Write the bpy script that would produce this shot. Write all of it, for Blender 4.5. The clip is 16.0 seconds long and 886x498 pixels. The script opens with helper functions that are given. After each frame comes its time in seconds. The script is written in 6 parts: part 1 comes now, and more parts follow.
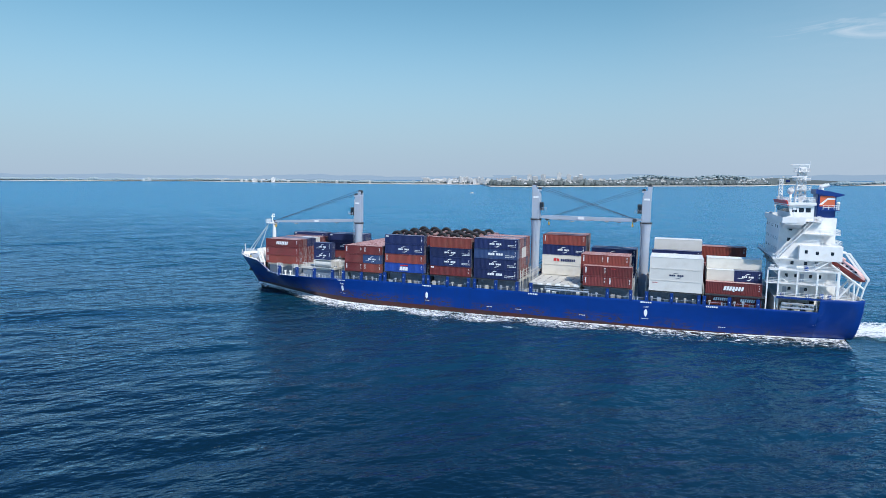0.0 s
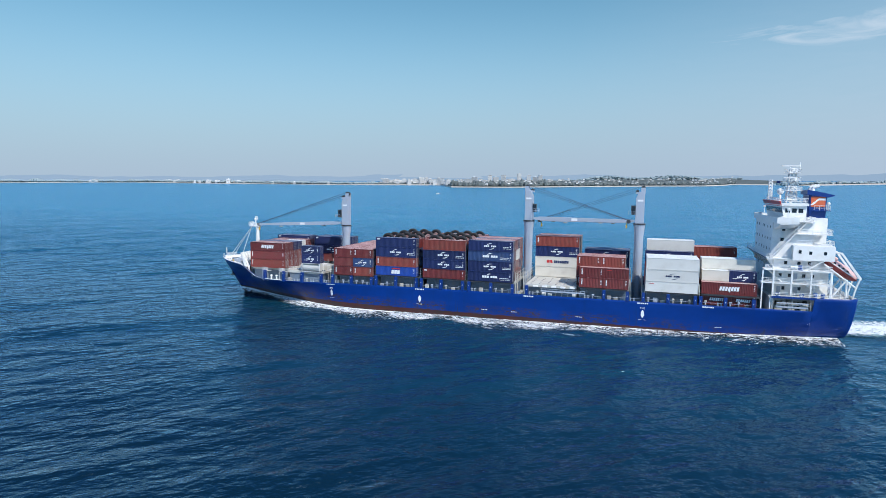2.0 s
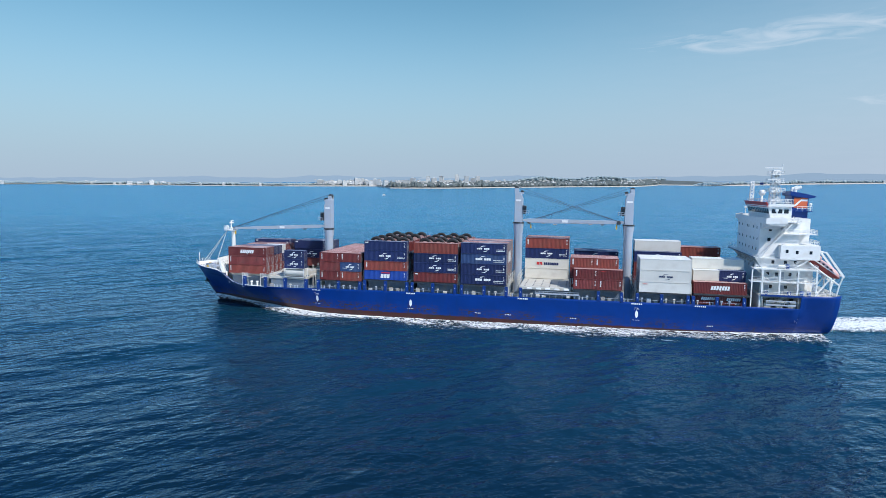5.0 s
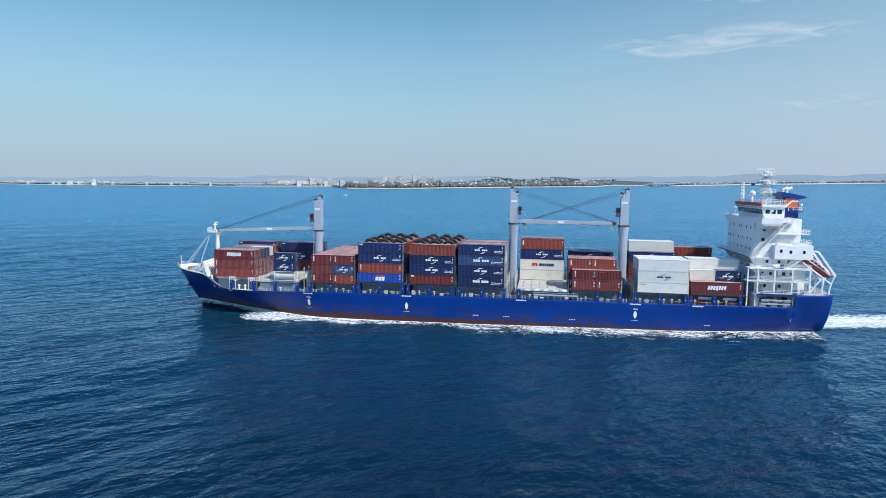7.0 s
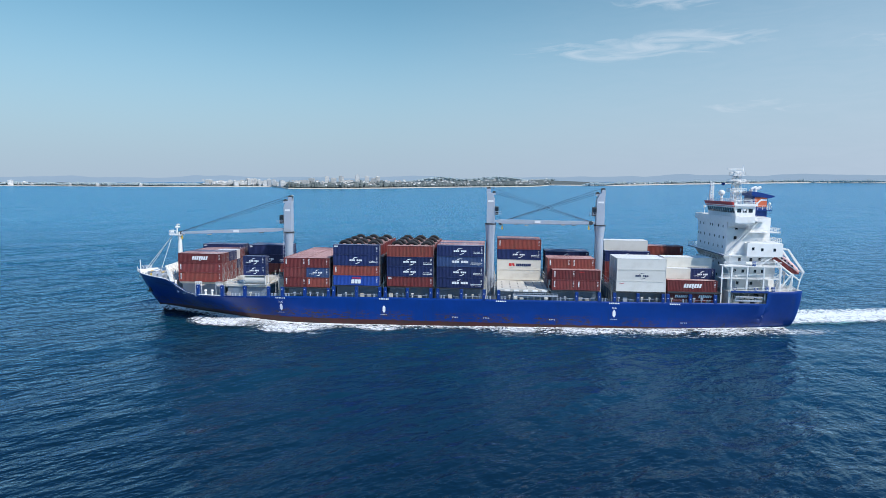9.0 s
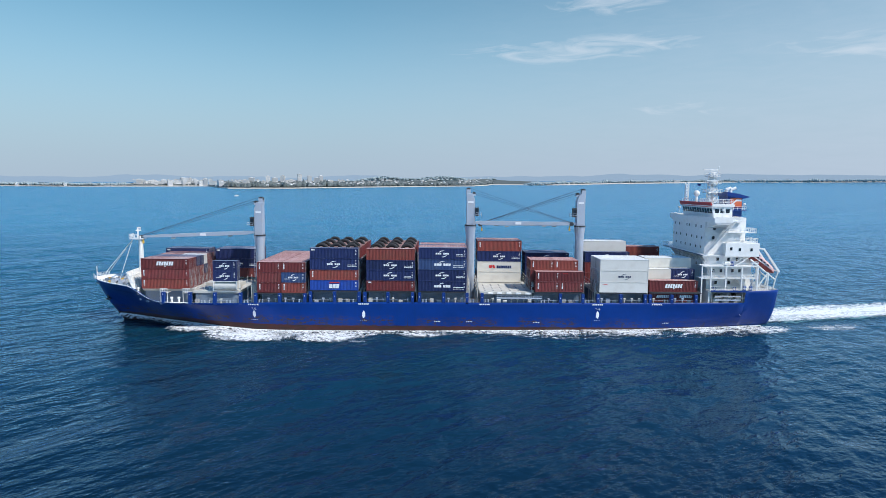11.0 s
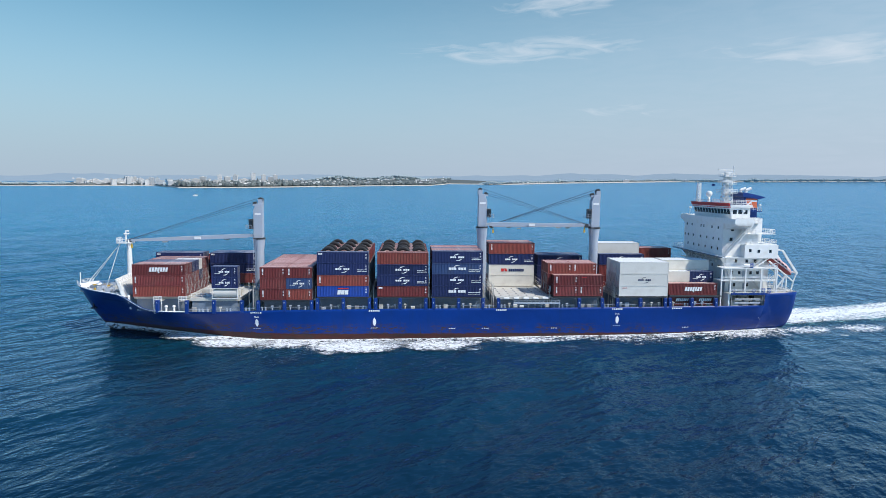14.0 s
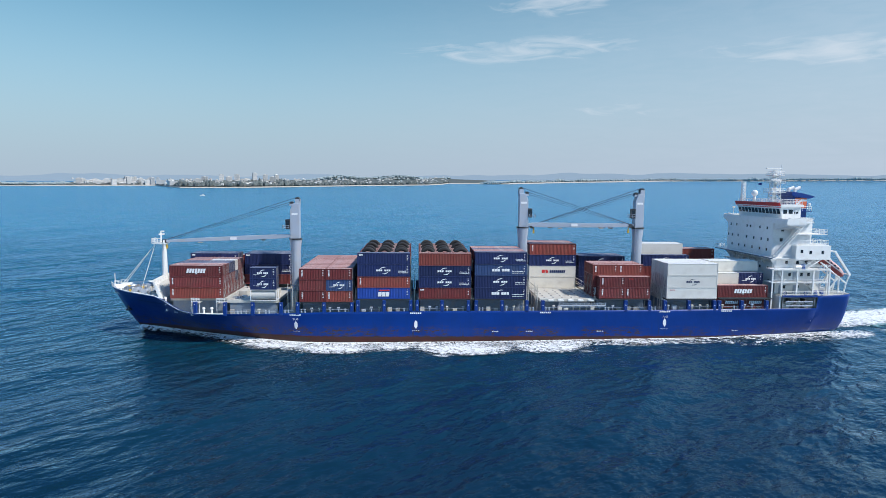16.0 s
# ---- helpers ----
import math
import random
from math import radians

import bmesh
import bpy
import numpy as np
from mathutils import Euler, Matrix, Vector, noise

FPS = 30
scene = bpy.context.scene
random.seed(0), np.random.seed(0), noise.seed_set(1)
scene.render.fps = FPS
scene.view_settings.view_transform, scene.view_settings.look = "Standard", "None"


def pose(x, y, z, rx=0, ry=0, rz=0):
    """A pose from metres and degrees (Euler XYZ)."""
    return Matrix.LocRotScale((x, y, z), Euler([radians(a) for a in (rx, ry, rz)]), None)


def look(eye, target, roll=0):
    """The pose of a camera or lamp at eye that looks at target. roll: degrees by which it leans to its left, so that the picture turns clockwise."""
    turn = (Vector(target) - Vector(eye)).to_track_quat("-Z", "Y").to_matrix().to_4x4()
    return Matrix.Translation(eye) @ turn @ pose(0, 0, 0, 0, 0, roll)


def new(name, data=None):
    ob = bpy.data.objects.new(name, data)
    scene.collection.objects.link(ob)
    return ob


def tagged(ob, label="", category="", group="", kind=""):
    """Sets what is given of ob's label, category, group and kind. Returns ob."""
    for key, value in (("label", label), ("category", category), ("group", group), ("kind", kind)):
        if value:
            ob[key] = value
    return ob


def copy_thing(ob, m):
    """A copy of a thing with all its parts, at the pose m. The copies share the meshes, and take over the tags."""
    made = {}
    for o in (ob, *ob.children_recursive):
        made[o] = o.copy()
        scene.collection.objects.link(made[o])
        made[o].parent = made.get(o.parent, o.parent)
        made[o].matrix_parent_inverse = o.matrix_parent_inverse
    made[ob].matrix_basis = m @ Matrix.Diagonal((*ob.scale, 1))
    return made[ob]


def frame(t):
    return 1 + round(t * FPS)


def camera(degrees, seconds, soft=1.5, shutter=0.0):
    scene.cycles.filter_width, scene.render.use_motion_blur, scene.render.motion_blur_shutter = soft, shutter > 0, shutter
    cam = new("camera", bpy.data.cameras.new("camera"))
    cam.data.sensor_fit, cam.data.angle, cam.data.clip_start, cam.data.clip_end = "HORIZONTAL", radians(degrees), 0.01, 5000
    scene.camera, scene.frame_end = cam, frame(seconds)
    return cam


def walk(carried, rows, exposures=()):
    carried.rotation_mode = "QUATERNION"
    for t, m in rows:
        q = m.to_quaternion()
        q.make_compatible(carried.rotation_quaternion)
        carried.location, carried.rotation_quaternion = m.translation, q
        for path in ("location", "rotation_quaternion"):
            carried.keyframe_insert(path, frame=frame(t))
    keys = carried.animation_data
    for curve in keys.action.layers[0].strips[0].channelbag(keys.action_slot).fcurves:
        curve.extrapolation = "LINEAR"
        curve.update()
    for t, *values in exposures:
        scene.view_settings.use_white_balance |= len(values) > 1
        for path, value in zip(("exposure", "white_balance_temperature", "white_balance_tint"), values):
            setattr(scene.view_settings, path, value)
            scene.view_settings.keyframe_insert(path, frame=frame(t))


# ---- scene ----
LENS = 72.86
CAMERA_ROWS = [
    (0.0, 78.68, -155.84, 37.06, 21.191, -6.713, 0.068),
    (0.5, 72.22, -156.05, 37.11, 19.869, -6.698, 0.075),
    (1.0, 65.77, -156.26, 37.18, 18.765, -6.673, 0.046),
    (1.5, 59.35, -156.50, 37.21, 17.889, -6.660, -0.003),
    (2.0, 52.98, -156.78, 37.25, 17.031, -6.643, -0.033),
    (2.5, 46.62, -157.07, 37.29, 16.173, -6.622, -0.058),
    (3.0, 40.23, -157.36, 37.31, 15.251, -6.610, -0.086),
    (3.5, 33.79, -157.63, 37.36, 14.145, -6.594, -0.085),
    (4.0, 27.31, -157.81, 37.43, 12.756, -6.573, -0.118),
    (4.8, 16.37, -157.90, 37.51, 10.932, -6.562, -0.097),
    (5.6, 5.12, -157.71, 37.62, 8.790, -6.555, -0.063),
    (6.5, -7.25, -157.15, 37.67, 6.709, -6.553, -0.037),
    (7.0, -13.73, -156.64, 37.66, 5.858, -6.552, -0.020),
    (7.5, -20.17, -156.05, 37.64, 4.704, -6.550, -0.028),
    (8.0, -26.57, -155.35, 37.63, 3.434, -6.548, -0.023),
    (8.5, -32.94, -154.54, 37.61, 1.796, -6.552, -0.067),
    (9.0, -39.30, -153.59, 37.61, 0.028, -6.550, -0.058),
    (9.8, -49.55, -151.67, 37.71, -2.468, -6.568, -0.069),
    (10.6, -59.85, -149.36, 37.86, -4.662, -6.597, -0.035),
    (11.5, -71.26, -146.41, 38.00, -6.942, -6.624, -0.012),
    (12.0, -77.53, -144.65, 38.02, -7.913, -6.640, 0.031),
    (12.5, -83.77, -142.83, 38.04, -8.761, -6.653, 0.044),
    (13.0, -89.97, -140.94, 38.03, -9.526, -6.665, 0.059),
    (13.5, -96.14, -138.99, 38.05, -10.171, -6.671, 0.069),
    (14.0, -102.32, -137.02, 38.08, -10.516, -6.672, 0.043),
    (14.5, -108.54, -135.12, 38.07, -10.605, -6.686, 0.061),
    (15.0, -114.81, -133.30, 38.05, -10.695, -6.691, 0.043),
    (15.5, -121.13, -131.58, 38.01, -10.777, -6.703, 0.022),
    (16.0, -127.44, -129.87, 37.97, -10.834, -6.712, -0.025),
]
SHIP_ROWS = [
    (0.0, -0.00, -0.00, -0.000),
    (1.0, -7.60, 0.03, -0.522),
    (2.0, -15.20, 0.14, -1.043),
    (3.0, -22.80, 0.31, -1.565),
    (4.0, -30.39, 0.55, -2.087),
    (5.0, -37.99, 0.86, -2.610),
    (6.0, -45.58, 1.25, -3.132),
    (7.0, -53.16, 1.70, -3.655),
    (8.0, -60.75, 2.21, -4.178),
    (9.0, -68.32, 2.80, -4.702),
    (10.0, -75.89, 3.46, -5.225),
    (11.0, -83.46, 4.19, -5.749),
    (12.0, -91.02, 4.98, -6.273),
    (13.0, -98.57, 5.85, -6.797),
    (14.0, -106.11, 6.78, -7.322),
    (15.0, -113.64, 7.79, -7.847),
    (16.0, -121.17, 8.86, -8.372),
]
TRIM, HEEL, DRAUGHT = 0.58, -0.787, 10.15


def camera_pose(x, y, z, yaw, pitch, roll):
    a, b = radians(yaw), radians(pitch)
    ahead = Vector((-math.sin(a) * math.cos(b), math.cos(a) * math.cos(b), math.sin(b)))
    eye = Vector((x, y, z))
    return look(eye, eye + ahead * 10, roll)


cam = camera(LENS, 16.0, soft=0.6)
walk(cam, [(r[0], camera_pose(*r[1:])) for r in CAMERA_ROWS], exposures=[(0.0, 0.0, 6300, 10.0), (8.0, 0.0, 6380, 10.0), (16.0, 0.0, 6540, 10.0)])

# ---- light ----
SUN_FROM = Vector((0.62, -0.58, 0.96)).normalized()
world = bpy.data.worlds.new("sky")
scene.world = world
world.use_nodes = True
wn, wl = world.node_tree.nodes, world.node_tree.links
wn.clear()
w_out = wn.new("ShaderNodeOutputWorld")
w_bg = wn.new("ShaderNodeBackground")
w_sky = wn.new("ShaderNodeTexSky")
w_sky.sky_type = "NISHITA"
w_sky.sun_disc = False
w_sky.sun_elevation = math.asin(SUN_FROM.z)
w_sky.sun_rotation = math.atan2(SUN_FROM.x, SUN_FROM.y)
w_sky.altitude = 30
w_sky.air_density, w_sky.dust_density, w_sky.ozone_density = 1.0, 0.3, 3.0
w_bg.inputs["Strength"].default_value = 0.13


def sky_node(kind, **values):
    node = wn.new(kind)
    for key, value in values.items():
        node.inputs[key].default_value = value
    return node


# pale haze low over the sea, and thin high cirrus towards the north
w_co, w_sep = wn.new("ShaderNodeTexCoord"), wn.new("ShaderNodeSeparateXYZ")
wl.new(w_co.outputs["Generated"], w_sep.inputs[0])
haze_fac = sky_node("ShaderNodeMapRange", **{"From Min": 0.30, "From Max": 0.0, "To Min": 0.0, "To Max": 0.92})
haze_fac.interpolation_type = "SMOOTHSTEP"
wl.new(w_sep.outputs["Z"], haze_fac.inputs["Value"])
haze = wn.new("ShaderNodeMix")
haze.data_type = "RGBA"
haze.inputs["B"].default_value = (3.0, 3.76, 4.9, 1)
wl.new(haze_fac.outputs[0], haze.inputs["Factor"])
tint = wn.new("ShaderNodeMix")
tint.data_type, tint.blend_type = "RGBA", "MULTIPLY"
tint.inputs["Factor"].default_value = 1.0
wl.new(w_sky.outputs[0], tint.inputs["A"])
# clear deep blue overhead
zenith = wn.new("ShaderNodeMix")
zenith.data_type = "RGBA"
zenith.inputs["A"].default_value, zenith.inputs["B"].default_value = (0.73, 1.01, 0.91, 1), (0.50, 1.08, 1.42, 1)
zenith_fac = sky_node("ShaderNodeMapRange", **{"From Min": 0.29, "From Max": 0.46})
wl.new(w_sep.outputs["Z"], zenith_fac.inputs["Value"])
wl.new(zenith_fac.outputs[0], zenith.inputs["Factor"])
wl.new(zenith.outputs["Result"], tint.inputs["B"])
wl.new(tint.outputs["Result"], haze.inputs["A"])


def sky_math(op, *values):
    node = wn.new("ShaderNodeMath")
    node.operation = op
    for k, v in enumerate(values):
        if isinstance(v, (int, float)):
            node.inputs[k].default_value = v
        else:
            wl.new(v, node.inputs[k])
    return node.outputs[0]


bearing = sky_math("ARCTAN2", w_sep.outputs["X"], w_sep.outputs["Y"])
height = sky_math("ARCSINE", w_sep.outputs["Z"])
grid = wn.new("ShaderNodeCombineXYZ")
wl.new(sky_math("MULTIPLY", bearing, 5.0), grid.inputs[0])
wl.new(sky_math("MULTIPLY", height, 26.0), grid.inputs[1])
wisp = sky_node("ShaderNodeTexNoise", **{"Scale": 2.6, "Detail": 8.0, "Roughness": 0.54, "Distortion": 1.2})
wl.new(grid.outputs[0], wisp.inputs["Vector"])
cover = None
for az, el, wide, tall, tilt in ((18.0, 11.5, 14.0, 1.4, 0.03), (21.5, 15.4, 8.0, 1.5, 0.05), (44.0, 9.9, 13.0, 1.5, -0.05), (50.0, 18.0, 14.0, 1.8, 0.0), (27.0, 6.2, 9.0, 0.9, 0.0)):
    u = sky_math("SUBTRACT", bearing, radians(az))
    v = sky_math("SUBTRACT", sky_math("SUBTRACT", height, radians(el)), sky_math("MULTIPLY", u, tilt))
    u2 = sky_math("POWER", sky_math("ABSOLUTE", sky_math("DIVIDE", u, radians(wide))), 2.0)
    v2 = sky_math("POWER", sky_math("ABSOLUTE", sky_math("DIVIDE", v, radians(tall))), 2.0)
    blob = sky_math("SUBTRACT", 0.52 if el > 8 else 0.36, sky_math("MULTIPLY", sky_math("ADD", u2, v2), 0.5))
    cover = blob if cover is None else sky_math("MAXIMUM", cover, blob)
wisp_fac = sky_node("ShaderNodeMapRange", **{"From Min": 0.78, "From Max": 1.25, "To Min": 0.0, "To Max": 0.72})
wl.new(sky_math("ADD", cover, wisp.outputs["Fac"]), wisp_fac.inputs["Value"])
veil_fac = sky_node("ShaderNodeMapRange", **{"From Min": radians(-5), "From Max": radians(46), "To Min": 0.0, "To Max": 0.42})
wl.new(bearing, veil_fac.inputs["Value"])
veil_low = sky_node("ShaderNodeMapRange", **{"From Min": radians(30), "From Max": radians(12), "To Min": 0.0, "To Max": 1.0})
wl.new(height, veil_low.inputs["Value"])
veil_east = sky_node("ShaderNodeMapRange", **{"From Min": radians(95), "From Max": radians(60), "To Min": 0.0, "To Max": 1.0})
wl.new(bearing, veil_east.inputs["Value"])
veil = sky_math("MULTIPLY", sky_math("MULTIPLY", veil_fac.outputs[0], veil_low.outputs[0]), sky_math("MULTIPLY", veil_east.outputs[0], sky_math("ADD", 0.6, sky_math("MULTIPLY", wisp.outputs["Fac"], 0.7))))
veiled = wn.new("ShaderNodeMix")
veiled.data_type = "RGBA"
veiled.inputs["B"].default_value = (4.5, 5.2, 6.2, 1)
wl.new(veil, veiled.inputs["Factor"])
wl.new(haze.outputs["Result"], veiled.inputs["A"])
cloud = wn.new("ShaderNodeMix")
cloud.data_type = "RGBA"
cloud.inputs["B"].default_value = (5.3, 5.9, 6.6, 1)
wl.new(wisp_fac.outputs[0], cloud.inputs["Factor"])
wl.new(veiled.outputs["Result"], cloud.inputs["A"])
wl.new(cloud.outputs["Result"], w_bg.inputs["Color"])
wl.new(w_bg.outputs[0], w_out.inputs["Surface"])

sun = new("sun", bpy.data.lights.new("sun", "SUN"))
sun.data.energy, sun.data.angle, sun.data.color = 4.6, radians(0.6), (1.0, 0.95, 0.88)
sun.matrix_world = look((0, 0, 300), Vector((0, 0, 300)) - SUN_FROM)
scene.view_settings.exposure = 0.0


# ---- materials ----
def material(name, color, rough=0.5, metal=0.0, vary=0.15, grain=4.0, bump=0.0, bump_scale=30.0, dirt=None, dirt_amount=0.5, dirt_scale=0.6, spec=0.5, random_shift=0.0):
    m = bpy.data.materials.new(name)
    m.use_nodes = True
    n, l = m.node_tree.nodes, m.node_tree.links
    b = n["Principled BSDF"]
    b.inputs["Roughness"].default_value, b.inputs["Metallic"].default_value = rough, metal
    b.inputs["Specular IOR Level"].default_value = spec
    co = n.new("ShaderNodeTexCoord")
    fine, broad = n.new("ShaderNodeTexNoise"), n.new("ShaderNodeTexNoise")
    fine.inputs["Scale"].default_value, broad.inputs["Scale"].default_value = grain, dirt_scale
    fine.inputs["Detail"].default_value = broad.inputs["Detail"].default_value = 5
    l.new(co.outputs["Object"], fine.inputs["Vector"])
    l.new(co.outputs["Object"], broad.inputs["Vector"])
    ramp = n.new("ShaderNodeMapRange")
    ramp.inputs["To Min"].default_value, ramp.inputs["To Max"].default_value = 1 - vary, 1 + vary
    l.new(fine.outputs["Fac"], ramp.inputs["Value"])
    hsv = n.new("ShaderNodeHueSaturation")
    hsv.inputs["Color"].default_value = (*color, 1)
    if random_shift:
        info = n.new("ShaderNodeObjectInfo")
        rr = n.new("ShaderNodeMapRange")
        rr.inputs["To Min"].default_value, rr.inputs["To Max"].default_value = 1 - random_shift, 1 + random_shift
        l.new(info.outputs["Random"], rr.inputs["Value"])
        mul = n.new("ShaderNodeMath")
        mul.operation = "MULTIPLY"
        l.new(ramp.outputs[0], mul.inputs[0])
        l.new(rr.outputs[0], mul.inputs[1])
        l.new(mul.outputs[0], hsv.inputs["Value"])
    else:
        l.new(ramp.outputs[0], hsv.inputs["Value"])
    out = hsv.outputs[0]
    if dirt:
        mix = n.new("ShaderNodeMix")
        mix.data_type = "RGBA"
        mask = n.new("ShaderNodeMapRange")
        mask.inputs["From Min"].default_value, mask.inputs["From Max"].default_value = 0.5, 0.75
        mask.inputs["To Max"].default_value = dirt_amount
        l.new(broad.outputs["Fac"], mask.inputs["Value"])
        l.new(mask.outputs[0], mix.inputs["Factor"])
        l.new(out, mix.inputs["A"])
        mix.inputs["B"].default_value = (*dirt, 1)
        out = mix.outputs["Result"]
    l.new(out, b.inputs["Base Color"])
    if bump:
        nb, tex = n.new("ShaderNodeBump"), n.new("ShaderNodeTexNoise")
        tex.inputs["Scale"].default_value = bump_scale
        nb.inputs["Strength"].default_value, nb.inputs["Distance"].default_value = bump, 0.05
        l.new(co.outputs["Object"], tex.inputs["Vector"])
        l.new(tex.outputs["Fac"], nb.inputs["Height"])
        l.new(nb.outputs[0], b.inputs["Normal"])
    return m


RUST = (0.10, 0.04, 0.02)
M = {
    "red": material("red_brown_container_paint", (0.160, 0.030, 0.029), 0.55, vary=0.25, dirt=(0.12, 0.05, 0.04), random_shift=0.2, dirt_scale=0.35),
    "orange": material("orange_red_container_paint", (0.215, 0.044, 0.033), 0.55, vary=0.2, dirt=(0.16, 0.06, 0.04), random_shift=0.12, dirt_scale=0.35),
    "maroon": material("maroon_container_paint", (0.13, 0.020, 0.020), 0.5, vary=0.2, dirt=(0.12, 0.04, 0.035), random_shift=0.12, dirt_scale=0.35),
    "navy": material("navy_container_paint", (0.009, 0.018, 0.082), 0.5, vary=0.2, dirt=(0.016, 0.026, 0.085), random_shift=0.25, dirt_scale=0.35),
    "slate": material("faded_blue_container_paint", (0.025, 0.055, 0.15), 0.55, vary=0.2, dirt=(0.06, 0.08, 0.13), random_shift=0.15, dirt_scale=0.35),
    "blue": material("bright_blue_container_paint", (0.012, 0.055, 0.30), 0.5, vary=0.2, dirt=(0.03, 0.06, 0.2), dirt_scale=0.35),
    "white": material("white_reefer_paint", (0.60, 0.585, 0.55), 0.45, vary=0.06, dirt=(0.5, 0.47, 0.43), dirt_amount=0.4, random_shift=0.08, dirt_scale=0.4),
    "cream": material("cream_container_paint", (0.62, 0.59, 0.52), 0.5, vary=0.06, dirt=(0.45, 0.40, 0.34), dirt_amount=0.4, random_shift=0.08, dirt_scale=0.4),
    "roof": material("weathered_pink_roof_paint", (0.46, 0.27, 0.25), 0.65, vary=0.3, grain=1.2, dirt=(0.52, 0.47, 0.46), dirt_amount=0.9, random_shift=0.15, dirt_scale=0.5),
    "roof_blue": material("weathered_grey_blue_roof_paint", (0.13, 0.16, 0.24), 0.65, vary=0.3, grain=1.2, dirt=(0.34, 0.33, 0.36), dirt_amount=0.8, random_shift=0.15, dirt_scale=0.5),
    # white roofs get a brighter copy of the side paint, as in sunlight
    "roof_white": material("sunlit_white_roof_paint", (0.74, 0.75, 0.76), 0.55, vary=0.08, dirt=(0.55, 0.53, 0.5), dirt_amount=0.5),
    "mark": material("white_marking_paint", (0.75, 0.76, 0.77), 0.5, vary=0.1),
    "logo_red": material("red_marking_paint", (0.55, 0.03, 0.03), 0.5, vary=0.1),
    "ship_white": material("white_ship_paint", (0.77, 0.77, 0.76), 0.4, vary=0.05, dirt=(0.60, 0.54, 0.46), dirt_amount=0.35, dirt_scale=0.8),
    "pale": material("pale_grey_deck_paint", (0.52, 0.51, 0.47), 0.6, vary=0.15, dirt=(0.34, 0.27, 0.2), dirt_amount=0.6, dirt_scale=0.5),
    "crane": material("grey_white_crane_paint", (0.35, 0.40, 0.48), 0.45, vary=0.06, dirt=(0.40, 0.37, 0.34), dirt_amount=0.5, dirt_scale=0.5),
    "ship_blue": material("blue_ship_paint", (0.0025, 0.032, 0.19), 0.35, vary=0.12, dirt=(0.02, 0.05, 0.18)),
    "red_paint": material("signal_red_paint", (0.52, 0.035, 0.026), 0.4, vary=0.1),
    "logo_orange": material("orange_funnel_mark", (0.62, 0.13, 0.05), 0.45, vary=0.1),
    "coaming": material("grey_blue_coaming_paint", (0.15, 0.20, 0.27), 0.6, vary=0.25, dirt=(0.25, 0.22, 0.19), dirt_amount=0.5),
    "boat_red": material("faded_boat_red", (0.30, 0.045, 0.04), 0.5, vary=0.15, dirt=(0.45, 0.25, 0.22), dirt_amount=0.5),
    # sunlight on the boat's upper half is put into this pale pink
    "boat_pale": material("sunlit_boat_pink", (0.60, 0.36, 0.34), 0.5, vary=0.15, dirt=(0.68, 0.55, 0.52), dirt_amount=0.6),
    "dark": material("dark_steel", (0.035, 0.037, 0.042), 0.5, vary=0.3),
    "steel": material("grey_galvanised_steel", (0.30, 0.30, 0.30), 0.5, vary=0.2, dirt=RUST, dirt_amount=0.4),
    "rubber": material("black_tyre_rubber", (0.018, 0.018, 0.02), 0.75, vary=0.3, dirt=(0.03, 0.028, 0.027), bump=0.4, bump_scale=6),
    "glass": material("dark_window_glass", (0.012, 0.018, 0.025), 0.08, vary=0.2, spec=0.8),
    "rope": material("wire_rope", (0.05, 0.06, 0.09), 0.6, vary=0.2),
    "yellow": material("yellow_paint", (0.55, 0.36, 0.04), 0.5, vary=0.1),
    "drum": material("blue_plastic", (0.02, 0.08, 0.30), 0.4, vary=0.1),
}


